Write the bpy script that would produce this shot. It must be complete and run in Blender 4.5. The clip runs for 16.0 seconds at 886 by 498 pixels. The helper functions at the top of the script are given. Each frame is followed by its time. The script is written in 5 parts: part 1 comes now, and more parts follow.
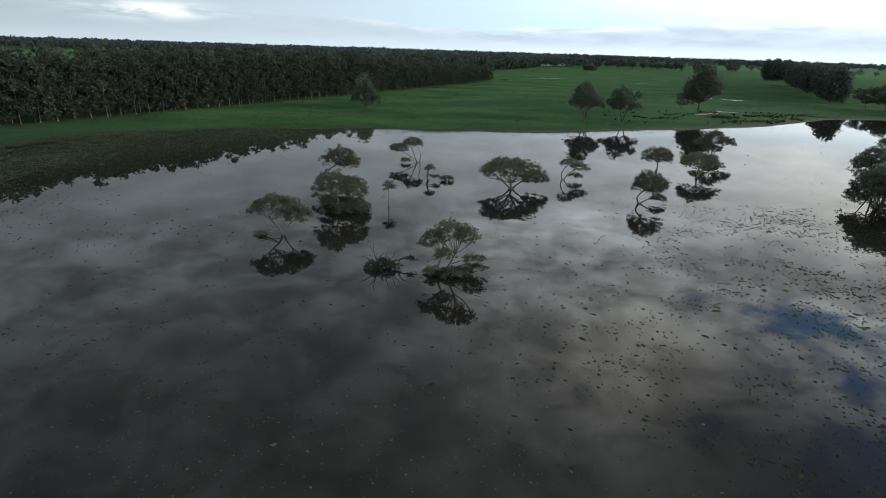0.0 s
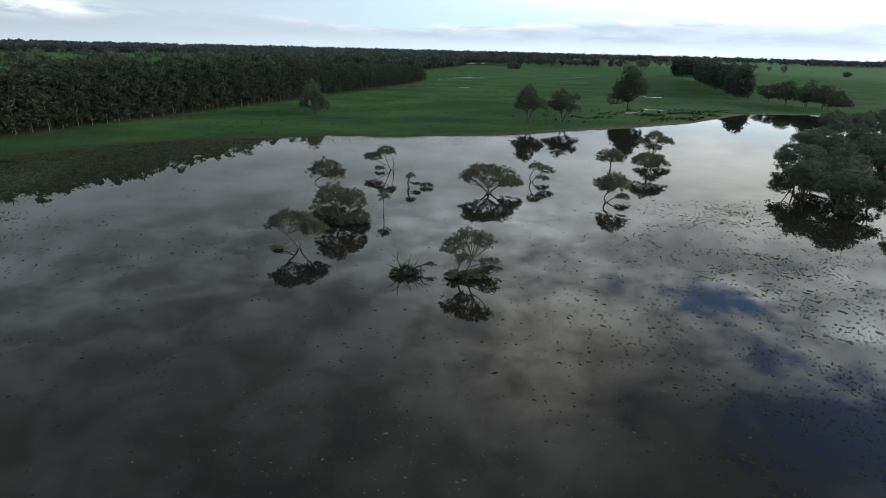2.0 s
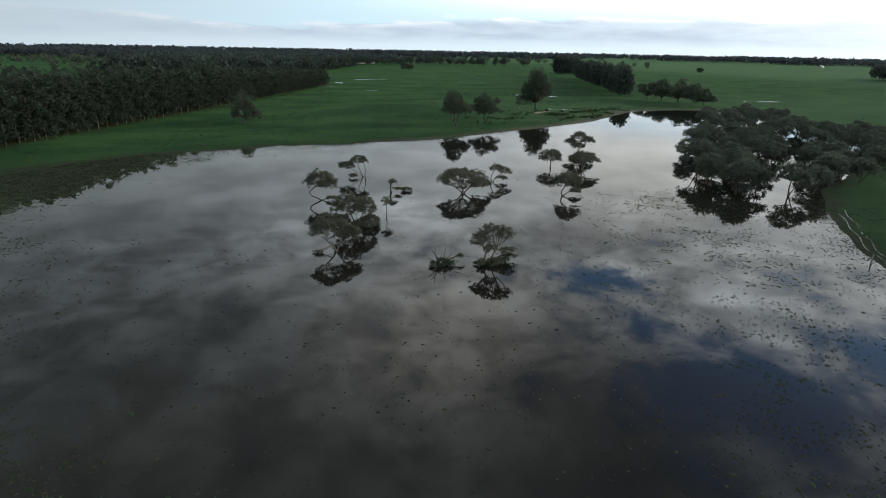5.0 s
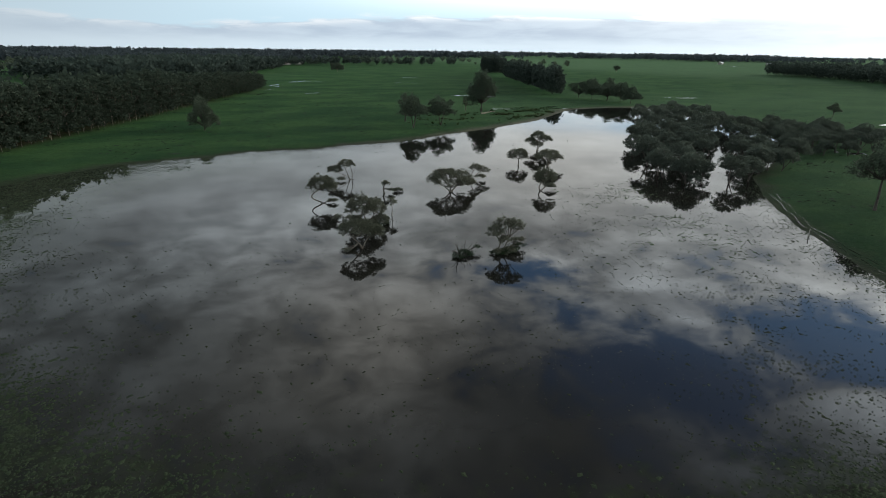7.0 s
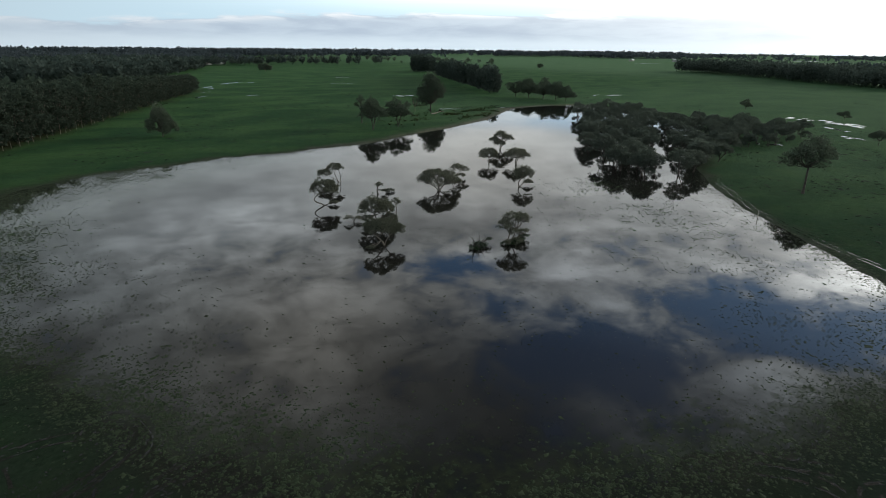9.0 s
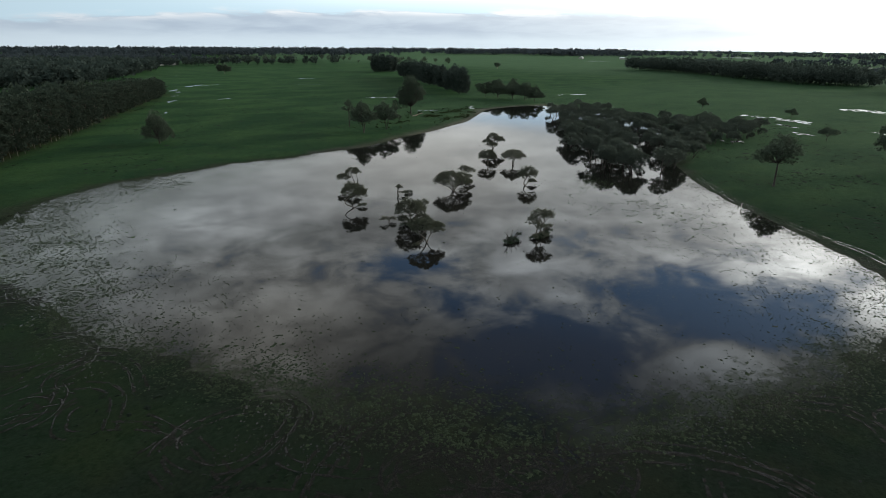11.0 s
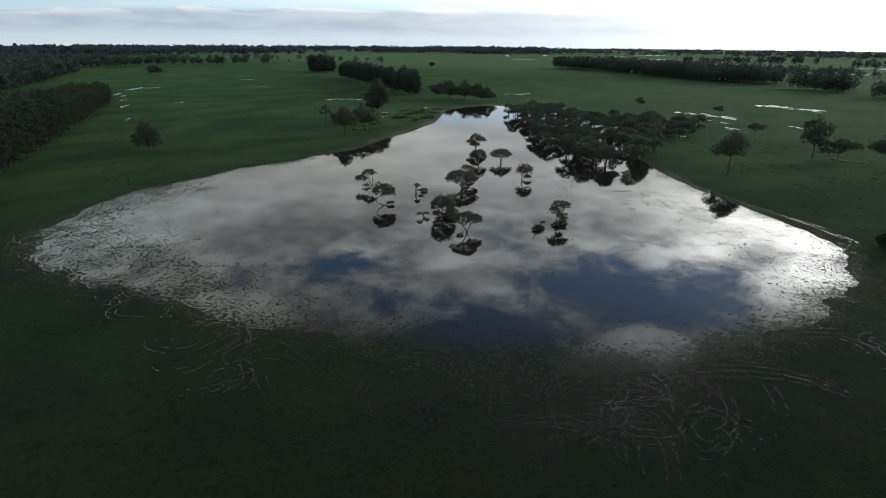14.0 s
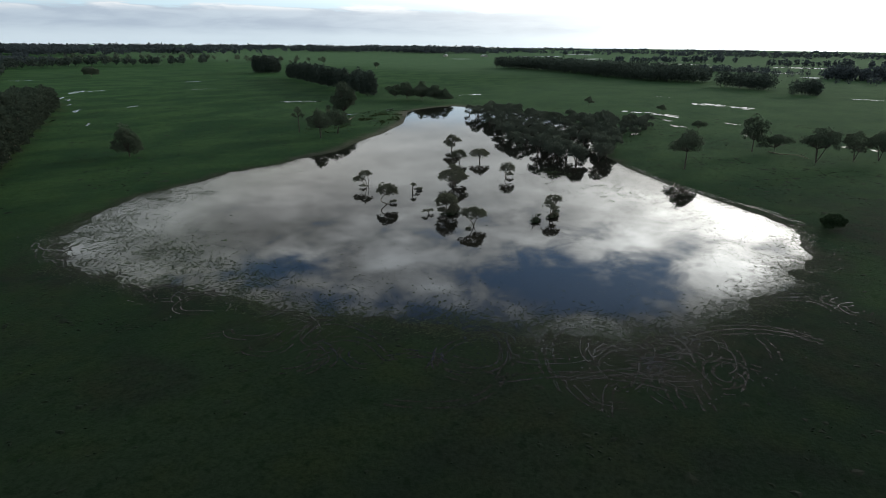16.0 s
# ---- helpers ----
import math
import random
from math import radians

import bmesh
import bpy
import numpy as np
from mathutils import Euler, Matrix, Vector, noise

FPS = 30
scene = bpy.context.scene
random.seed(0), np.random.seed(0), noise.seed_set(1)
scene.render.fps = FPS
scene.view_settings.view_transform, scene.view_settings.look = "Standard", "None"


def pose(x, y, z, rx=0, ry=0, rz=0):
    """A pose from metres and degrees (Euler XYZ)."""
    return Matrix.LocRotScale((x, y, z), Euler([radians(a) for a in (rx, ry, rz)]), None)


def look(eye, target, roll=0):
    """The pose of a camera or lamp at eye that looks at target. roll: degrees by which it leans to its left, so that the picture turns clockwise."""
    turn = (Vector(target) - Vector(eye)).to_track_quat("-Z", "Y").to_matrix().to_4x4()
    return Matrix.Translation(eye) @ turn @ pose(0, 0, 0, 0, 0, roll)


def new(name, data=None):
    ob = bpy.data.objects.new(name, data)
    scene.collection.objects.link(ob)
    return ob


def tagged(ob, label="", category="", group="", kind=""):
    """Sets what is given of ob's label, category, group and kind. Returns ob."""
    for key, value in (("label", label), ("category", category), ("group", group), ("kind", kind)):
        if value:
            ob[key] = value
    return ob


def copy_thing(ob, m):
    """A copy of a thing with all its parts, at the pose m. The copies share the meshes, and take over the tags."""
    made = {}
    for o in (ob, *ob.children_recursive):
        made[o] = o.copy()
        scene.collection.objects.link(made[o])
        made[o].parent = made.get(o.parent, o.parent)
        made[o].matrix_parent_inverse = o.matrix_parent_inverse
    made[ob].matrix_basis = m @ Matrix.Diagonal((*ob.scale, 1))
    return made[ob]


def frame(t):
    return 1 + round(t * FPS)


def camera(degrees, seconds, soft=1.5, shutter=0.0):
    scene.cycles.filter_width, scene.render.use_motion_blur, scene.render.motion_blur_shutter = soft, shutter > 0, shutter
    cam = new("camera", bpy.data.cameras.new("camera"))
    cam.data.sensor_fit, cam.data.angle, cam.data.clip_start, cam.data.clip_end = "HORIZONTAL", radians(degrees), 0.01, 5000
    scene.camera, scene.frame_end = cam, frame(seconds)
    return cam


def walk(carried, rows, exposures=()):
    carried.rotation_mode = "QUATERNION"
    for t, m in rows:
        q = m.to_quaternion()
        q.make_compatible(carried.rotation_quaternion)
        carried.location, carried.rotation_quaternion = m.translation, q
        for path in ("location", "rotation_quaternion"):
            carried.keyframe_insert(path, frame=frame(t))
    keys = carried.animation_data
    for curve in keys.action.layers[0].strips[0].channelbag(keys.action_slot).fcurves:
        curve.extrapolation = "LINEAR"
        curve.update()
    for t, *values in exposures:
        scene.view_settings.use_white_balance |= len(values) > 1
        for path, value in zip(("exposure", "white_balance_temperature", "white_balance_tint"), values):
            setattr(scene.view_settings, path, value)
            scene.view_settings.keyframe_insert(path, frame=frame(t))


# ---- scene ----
# Camera: a drone that drifts backwards and to its left round a flooded paddock, rising from 27 m to 54 m.
cam = camera(75.44, 16.0, soft=0.9)
PATH = [
    (0, pose(0.461, 0.130, 26.316, 70.783, -1.765, -0.097)),
    (0.5, pose(-2.360, -1.245, 27.127, 70.789, -1.670, -2.137)),
    (1, pose(-5.328, -2.685, 27.918, 70.778, -1.572, -3.997)),
    (1.5, pose(-8.494, -4.199, 28.724, 70.762, -1.471, -5.767)),
    (2, pose(-11.834, -5.809, 29.532, 70.739, -1.379, -7.755)),
    (2.5, pose(-15.374, -7.524, 30.332, 70.716, -1.307, -9.785)),
    (3, pose(-19.141, -9.316, 31.138, 70.707, -1.256, -11.696)),
    (3.5, pose(-23.100, -11.156, 31.935, 70.703, -1.215, -13.608)),
    (4, pose(-27.188, -12.985, 32.724, 70.702, -1.173, -15.438)),
    (6.5, pose(-50.628, -20.215, 36.105, 70.724, -0.733, -24.924)),
    (7, pose(-55.684, -20.666, 36.776, 70.697, -0.690, -26.835)),
    (7.5, pose(-60.828, -20.973, 37.447, 70.660, -0.649, -28.874)),
    (8, pose(-66.071, -21.130, 38.138, 70.620, -0.609, -31.130)),
    (8.5, pose(-71.419, -21.160, 38.867, 70.578, -0.568, -33.025)),
    (9, pose(-76.847, -21.115, 39.630, 70.539, -0.524, -34.571)),
    (11.5, pose(-105.281, -19.618, 44.462, 70.289, -0.328, -40.743)),
    (12, pose(-110.936, -18.995, 45.195, 70.242, -0.326, -42.087)),
    (12.5, pose(-116.626, -18.248, 45.933, 70.203, -0.328, -43.086)),
    (13, pose(-122.329, -17.363, 46.700, 70.174, -0.337, -44.111)),
    (13.5, pose(-128.060, -16.326, 47.486, 70.147, -0.355, -45.447)),
    (14, pose(-133.834, -15.136, 48.280, 70.119, -0.378, -47.027)),
    (14.5, pose(-139.647, -13.813, 49.081, 70.093, -0.404, -48.746)),
    (15, pose(-145.503, -12.367, 49.887, 70.073, -0.428, -50.408)),
    (15.5, pose(-151.387, -10.846, 50.699, 70.059, -0.449, -51.939)),
    (16, pose(-157.293, -9.287, 51.508, 70.046, -0.468, -53.278)),
]
EXPOSURES = [(0, 0.51), (4, 0.38), (9, 0.13), (12.5, 0.03), (16, -0.02)]
walk(cam, PATH, EXPOSURES)

# ------------------------------------------------------------------ node helpers


def put(nt, socket, value):
    if isinstance(value, bpy.types.NodeSocket):
        nt.links.new(value, socket)
    else:
        socket.default_value = value


def calc(nt, op, a, b=0.0, c=0.0, clamp=False):
    n = nt.nodes.new("ShaderNodeMath")
    n.operation, n.use_clamp = op, clamp
    for k, v in enumerate((a, b, c)):
        put(nt, n.inputs[k], v)
    return n.outputs[0]


def blend(nt, fac, a, b, mode="MIX"):
    n = nt.nodes.new("ShaderNodeMix")
    n.data_type, n.blend_type = "RGBA", mode
    put(nt, n.inputs[0], fac)
    put(nt, n.inputs[6], a)
    put(nt, n.inputs[7], b)
    return n.outputs[2]


def grain(nt, vector, scale, detail=4.0, rough=0.55, distortion=0.0):
    n = nt.nodes.new("ShaderNodeTexNoise")
    if vector is not None:
        nt.links.new(vector, n.inputs["Vector"])
    n.inputs["Scale"].default_value, n.inputs["Detail"].default_value = scale, detail
    n.inputs["Roughness"].default_value, n.inputs["Distortion"].default_value = rough, distortion
    return n.outputs["Fac"]


def step(nt, value, low, high, to_low=0.0, to_high=1.0):
    n = nt.nodes.new("ShaderNodeMapRange")
    n.interpolation_type = "SMOOTHSTEP"
    for k, v in enumerate((value, low, high, to_low, to_high)):
        put(nt, n.inputs[k], v)
    return n.outputs[0]


def rgb(r, g, b):
    return (r, g, b, 1.0)


# ------------------------------------------------------------------ sky and sun
SUN_AZ, SUN_EL = 104.0, 13.0     # degrees clockwise from +y, and up

world = bpy.data.worlds.new("sky")
scene.world = world
world.use_nodes = True
nt = world.node_tree
nt.nodes.clear()
out = nt.nodes.new("ShaderNodeOutputWorld")
back = nt.nodes.new("ShaderNodeBackground")
nt.links.new(back.outputs[0], out.inputs[0])
clear = nt.nodes.new("ShaderNodeTexSky")
clear.sky_type, clear.sun_disc = "NISHITA", False
clear.sun_elevation, clear.sun_rotation = radians(SUN_EL), radians(SUN_AZ)
way = nt.nodes.new("ShaderNodeTexCoord").outputs["Generated"]
xyz = nt.nodes.new("ShaderNodeSeparateXYZ")
nt.links.new(way, xyz.inputs[0])
wx, wy, wz = xyz.outputs
up = calc(nt, "MAXIMUM", wz, 0.0)
den = calc(nt, "ADD", up, 0.09)
flat = nt.nodes.new("ShaderNodeCombineXYZ")
nt.links.new(calc(nt, "DIVIDE", wx, den), flat.inputs[0])
nt.links.new(calc(nt, "DIVIDE", wy, den), flat.inputs[1])
layer = flat.outputs[0]
azimuth = calc(nt, "MULTIPLY", calc(nt, "ARCTAN2", wx, wy), 57.29578)
height = calc(nt, "MULTIPLY", calc(nt, "ARCSINE", wz), 57.29578)


def mound(az, el, wide, tall, amount):
    """A soft swelling of the cloud layer: amount at (az, el), falling off over wide x tall degrees."""
    a = calc(nt, "DIVIDE", calc(nt, "SUBTRACT", azimuth, az), wide)
    e = calc(nt, "DIVIDE", calc(nt, "SUBTRACT", height, el), tall)
    r2 = calc(nt, "ADD", calc(nt, "MULTIPLY", a, a), calc(nt, "MULTIPLY", e, e))
    return calc(nt, "MULTIPLY", calc(nt, "EXPONENT", calc(nt, "MULTIPLY", r2, -1.0)), amount)


def total(values):
    s = values[0]
    for v in values[1:]:
        s = calc(nt, "ADD", s, v)
    return s


billow = grain(nt, layer, 1.25, 5.0, 0.5, 0.15)
wisp = grain(nt, layer, 3.1, 8.0, 0.55, 0.15)
band = nt.nodes.new("ShaderNodeCombineXYZ")
nt.links.new(calc(nt, "DIVIDE", azimuth, 9.0), band.inputs[0])
nt.links.new(calc(nt, "DIVIDE", height, 2.2), band.inputs[1])
fray = grain(nt, layer, 4.6, 9.0, 0.60, 0.35)
veil = grain(nt, band.outputs[0], 1.0, 5.0, 0.5, 0.5)
high_up = step(nt, height, 3.0, 16.0)          # the layer flattens into an even veil towards the horizon
broken = step(nt, height, 11.0, 20.0)          # and breaks up overhead
lump = calc(nt, "MULTIPLY", calc(nt, "SUBTRACT", calc(nt, "MULTIPLY_ADD", billow, 0.25, calc(nt, "MULTIPLY", wisp, 0.5)), 0.375), high_up)
ragged = calc(nt, "MULTIPLY_ADD", calc(nt, "MULTIPLY", calc(nt, "SUBTRACT", fray, 0.5), broken), 2.7, lump)
cover = total([
    ragged, 0.98, calc(nt, "MULTIPLY", calc(nt, "SUBTRACT", veil, 0.5), calc(nt, "MULTIPLY_ADD", high_up, -0.7, 0.7)),
    mound(68, 22.8, 10.5, 2.9, -1.30),     # gaps of blue
    mound(36, 21.4, 5.5, 1.7, -0.85),
    mound(41, 24.6, 4.0, 2.0, -0.55),
    mound(48, 28.5, 8.0, 3.6, -0.75),
    mound(54, 28.5, 7.5, 3.0, -0.80),
    mound(49, 35.0, 12.0, 5.0, -0.40),
    mound(50, 23.6, 5.5, 1.3, 0.30),       # wisps across them
    mound(69, 27.4, 8.0, 1.5, 0.55),
    mound(46, 21.6, 5.0, 1.6, 0.45),
    mound(-4, 27.0, 24.0, 11.0, 0.30),
    mound(-30, 24.0, 16.0, 14.0, 0.35),
    mound(-16, 3.8, 15.0, 1.3, -0.60),
    mound(14, 5.2, 16.0, 1.1, -0.55),
    mound(52, 6.4, 22.0, 1.3, -0.50),
])
cloud = step(nt, cover, 0.10, 0.95)
light = total([
    0.52,
    mound(20, 20, 60, 14, 0.22),
    mound(50, 11, 26, 8, 0.34),
    mound(85, 16.0, 13, 5.6, 6.2),
    mound(90, 6, 24, 7, 1.4),
    mound(75, 19.2, 10, 2.2, 1.2),
    mound(69, 27.2, 9, 1.8, 1.3),
    mound(14, 16.6, 6, 2.0, 0.6),
    mound(38.5, 20.2, 2.5, 0.8, 0.7),
    mound(0, 42, 120, 15, -0.18),
    mound(8, 15, 20, 7, 0.22),
    mound(62, 16.5, 11, 4.0, 0.55),
    mound(38, 12, 13, 5, 0.16),
    mound(31, 17.2, 11, 2.2, -0.34),
    mound(20, 12.0, 12, 2.5, -0.15),
    mound(17, 29, 9, 9, 0.75),
    mound(30, 25.5, 7, 5, 0.30),
    mound(22, 2.0, 34, 0.9, -0.26),
    mound(12, 3.6, 14, 0.55, 0.30),
    mound(46, 4.6, 18, 0.7, 0.30),
    mound(-14, 17, 22, 7, -0.24),
    mound(-3, 13, 11, 5, -0.14),
    mound(7, 21, 9, 5, 0.14),
    mound(-36, 10, 18, 6, -0.16),
    mound(-20, 27, 24, 9, -0.18),
    mound(34, 10, 14, 6, 0.24),
    mound(48, 21.4, 9, 2.6, 0.60),
    mound(48, 26, 12, 6, 0.40),
    mound(65, 33, 12, 6, 0.40),
    mound(46, 34, 14, 8, -0.28),
    mound(38, 22.0, 6, 1.6, -0.25),
    mound(44, 27.5, 5, 3, -0.12),
    mound(52, 24.2, 6, 1.4, 0.35),
    mound(50, 0.6, 60, 3.0, 0.16),
    mound(50, 5.0, 60, 2.0, 0.22),
    mound(-36, 4.0, 14, 5.0, -0.16),
])
haze = calc(nt, "MULTIPLY_ADD", calc(nt, "MULTIPLY", calc(nt, "SUBTRACT", veil, 0.5), calc(nt, "MULTIPLY_ADD", high_up, -1.0, 1.0)), 0.9, 1.0)
light = calc(nt, "MULTIPLY", light, haze)
shade = calc(nt, "MULTIPLY_ADD", calc(nt, "MULTIPLY", step(nt, wisp, 0.36, 0.64, -0.5, 0.5), high_up), 0.27, 1.0)
lumps = calc(nt, "MULTIPLY_ADD", calc(nt, "MULTIPLY", step(nt, billow, 0.36, 0.64, -0.5, 0.5), high_up), 0.32, 1.0)
torn = calc(nt, "MULTIPLY_ADD", calc(nt, "MULTIPLY", step(nt, fray, 0.34, 0.68, -0.5, 0.5), broken), 0.75, 1.0)
light = calc(nt, "MAXIMUM", calc(nt, "MULTIPLY", calc(nt, "MULTIPLY", calc(nt, "MULTIPLY", light, shade), lumps), torn), 0.1)
warm = mound(88, 8, 30, 16, 1.0)
tint = blend(nt, step(nt, height, 3.0, 12.0), rgb(0.80, 0.95, 1.10), rgb(0.88, 0.98, 1.03))
tint = blend(nt, mound(21, 29, 20, 9, 0.85), tint, rgb(1.02, 0.99, 0.90))
tint = blend(nt, mound(52, 33, 18, 9, 0.8), tint, rgb(0.74, 0.88, 1.10))
tint = blend(nt, mound(38, 10, 15, 8, 0.7), tint, rgb(1.01, 1.0, 0.94))
tint = blend(nt, mound(-28, 22, 30, 20, 0.9), tint, rgb(0.82, 0.97, 1.05))
tint = blend(nt, warm, tint, rgb(1.03, 1.0, 0.92))
lit = nt.nodes.new("ShaderNodeVectorMath")
lit.operation = "SCALE"
nt.links.new(tint, lit.inputs[0])
nt.links.new(light, lit.inputs["Scale"])
blue = nt.nodes.new("ShaderNodeVectorMath")
blue.operation = "MULTIPLY"
nt.links.new(clear.outputs[0], blue.inputs[0])
nt.links.new(blend(nt, step(nt, height, 5.0, 14.0), rgb(0.135, 0.195, 0.300), blend(nt, step(nt, height, 23.5, 29.0), rgb(0.118, 0.158, 0.210), rgb(0.108, 0.122, 0.158))), blue.inputs[1])
# towards the horizon: a grey-blue bank with bright heads, a strip of clear pale blue above it, and the glare under the sun
puff_at = nt.nodes.new("ShaderNodeCombineXYZ")
nt.links.new(calc(nt, "DIVIDE", azimuth, 5.5), puff_at.inputs[0])
nt.links.new(calc(nt, "DIVIDE", height, 0.9), puff_at.inputs[1])
puff = grain(nt, puff_at.outputs[0], 1.0, 6.0, 0.55, 0.3)
swell = grain(nt, band.outputs[0], 0.45, 2.0, 0.5)
crest = total([2.35, calc(nt, "MULTIPLY", calc(nt, "SUBTRACT", swell, 0.5), 1.6), calc(nt, "MULTIPLY", calc(nt, "SUBTRACT", puff, 0.5), 1.7), mound(42, 2.0, 20, 9, 0.55), mound(4, 2.0, 9, 9, -0.55)])
over = calc(nt, "SUBTRACT", height, crest)
bank = step(nt, over, -0.14, 0.22, 1.0, 0.0)
heads = calc(nt, "EXPONENT", calc(nt, "MULTIPLY", calc(nt, "POWER", calc(nt, "ABSOLUTE", calc(nt, "DIVIDE", calc(nt, "ADD", over, 0.12), 0.26)), 2.0), -1.0))
body = blend(nt, step(nt, puff, 0.3, 0.7), rgb(0.42, 0.51, 0.62), rgb(0.53, 0.63, 0.73))
low = blend(nt, bank, rgb(0.54, 0.74, 0.86), body)
low = blend(nt, calc(nt, "MULTIPLY", heads, step(nt, puff, 0.42, 0.62, 0.0, 0.75)), low, rgb(0.86, 0.90, 0.93))
low = blend(nt, step(nt, height, 0.1, 1.3, 0.75, 0.0), low, rgb(0.68, 0.80, 0.88))
low = blend(nt, mound(-20, 4.0, 28, 9, 0.85), low, rgb(0.42, 0.50, 0.56))
low = blend(nt, mound(-42, 4.5, 20, 6, 1.0), low, rgb(0.31, 0.37, 0.40))
low = blend(nt, calc(nt, "MULTIPLY", mound(-25, 2.4, 4.5, 0.6, 1.0), step(nt, puff, 0.35, 0.6)), low, rgb(0.84, 0.87, 0.88))
glare = blend(nt, total([mound(92, 6.0, 30, 9.0, 0.95), mound(66, 5.0, 20, 2.2, 0.55), mound(34, 5.8, 18, 2.2, 0.5)]), rgb(0, 0, 0), rgb(1.25, 1.18, 1.02))
low = blend(nt, 1.0, low, glare, "ADD")
upper = blend(nt, cloud, blue.outputs[0], lit.outputs[0])
nt.links.new(blend(nt, step(nt, height, 3.6, 8.0), low, upper), back.inputs["Color"])
back.inputs["Strength"].default_value = 1.0

sun = new("sun", bpy.data.lights.new("sun", "SUN"))
sun.data.energy, sun.data.angle, sun.data.color = 0.9, radians(15), (1.0, 0.93, 0.82)
s_az, s_el = radians(SUN_AZ), radians(SUN_EL)
sun.matrix_world = look((300 * math.sin(s_az) * math.cos(s_el), 300 * math.cos(s_az) * math.cos(s_el), 300 * math.sin(s_el)), (0, 0, 0))

# ------------------------------------------------------------------ materials


def material(name, rough=0.8, spec=0.3):
    m = bpy.data.materials.new(name)
    m.use_nodes = True
    b = m.node_tree.nodes["Principled BSDF"]
    b.inputs["Roughness"].default_value = rough
    b.inputs["Specular IOR Level"].default_value = spec
    return m, m.node_tree, b


def where(nt):
    return nt.nodes.new("ShaderNodeNewGeometry").outputs["Position"]


def bumped(nt, b, height, strength, distance):
    n = nt.nodes.new("ShaderNodeBump")
    n.inputs["Strength"].default_value, n.inputs["Distance"].default_value = strength, distance
    nt.links.new(height, n.inputs["Height"])
    nt.links.new(n.outputs[0], b.inputs["Normal"])


def grass_material():
    m, nt, b = material("wet_pasture", 1.0, 0.03)
    p = where(nt)
    broad, mid, fine = grain(nt, p, 0.012, 5, 0.6), grain(nt, p, 0.09, 5, 0.6), grain(nt, p, 1.4, 5, 0.7)
    c = blend(nt, step(nt, broad, 0.35, 0.65), rgb(0.0098, 0.0138, 0.0110), rgb(0.0165, 0.0232, 0.0150))
    c = blend(nt, step(nt, mid, 0.42, 0.68, 0.0, 0.75), c, rgb(0.019, 0.024, 0.012))
    c = blend(nt, step(nt, fine, 0.35, 0.75, 0.0, 0.65), c, rgb(0.0030, 0.0065, 0.0034))
    tuft = grain(nt, p, 0.33, 5, 0.7)
    c = blend(nt, step(nt, tuft, 0.52, 0.66, 0.0, 0.55), c, rgb(0.0035, 0.0080, 0.0040))
    mud = nt.nodes.new("ShaderNodeAttribute")
    mud.attribute_name = "mud"
    dirty = step(nt, calc(nt, "ADD", mud.outputs["Fac"], calc(nt, "MULTIPLY_ADD", mid, 0.9, -0.5)), 0.25, 0.85)
    mire = blend(nt, step(nt, fine, 0.3, 0.7), rgb(0.0055, 0.0058, 0.0052), rgb(0.0150, 0.0148, 0.0110))
    c = blend(nt, calc(nt, "MULTIPLY", dirty, 0.85), c, mire)
    sand = nt.nodes.new("ShaderNodeAttribute")
    sand.attribute_name = "sand"
    c = blend(nt, calc(nt, "MULTIPLY", sand.outputs["Fac"], step(nt, mid, 0.3, 0.6, 0.5, 1.0)), c, rgb(0.085, 0.076, 0.052))
    silt = nt.nodes.new("ShaderNodeAttribute")
    silt.attribute_name = "silt"
    bed = blend(nt, step(nt, fine, 0.4, 0.75), rgb(0.030, 0.031, 0.029), rgb(0.046, 0.045, 0.038))
    c = blend(nt, calc(nt, "MULTIPLY", silt.outputs["Fac"], step(nt, mid, 0.2, 0.6, 1.0, 0.8)), c, bed)
    duff = nt.nodes.new("ShaderNodeAttribute")
    duff.attribute_name = "duff"
    bare = calc(nt, "MULTIPLY", duff.outputs["Fac"], step(nt, mid, 0.25, 0.5, 0.4, 1.0))
    c = blend(nt, bare, c, blend(nt, step(nt, fine, 0.35, 0.7), rgb(0.030, 0.020, 0.014), rgb(0.075, 0.052, 0.036)))
    nt.links.new(c, b.inputs["Base Color"])
    nt.links.new(calc(nt, "MULTIPLY_ADD", bare, -0.22, 0.250), b.inputs["Sheen Weight"])
    b.inputs["Sheen Roughness"].default_value = 0.44
    stretch = nt.nodes.new("ShaderNodeMapping")
    stretch.inputs["Rotation"].default_value = (0, 0, 0.5)
    stretch.inputs["Scale"].default_value = (0.6, 1.0, 1.0)
    nt.links.new(p, stretch.inputs["Vector"])
    swath = grain(nt, stretch.outputs[0], 0.035, 6, 0.65, 0.3)
    clod = grain(nt, p, 0.22, 6, 0.7)
    lush = blend(nt, step(nt, swath, 0.36, 0.66), rgb(0.062, 0.222, 0.076), rgb(0.165, 0.390, 0.122))
    lush = blend(nt, step(nt, clod, 0.50, 0.72, 0.0, 0.6), lush, rgb(0.060, 0.150, 0.060))
    # paler sheen tint stands in for haze over the eastern grass
    haze_pale = nt.nodes.new("ShaderNodeAttribute")
    haze_pale.attribute_name = "haze_pale"
    lush = blend(nt, calc(nt, "MULTIPLY", haze_pale.outputs["Fac"], step(nt, swath, 0.30, 0.66, 0.75, 1.0)), lush, rgb(0.27, 0.52, 0.25))
    poached = nt.nodes.new("ShaderNodeAttribute")
    poached.attribute_name = "poached"
    worn = calc(nt, "MULTIPLY", poached.outputs["Fac"], step(nt, clod, 0.36, 0.58))
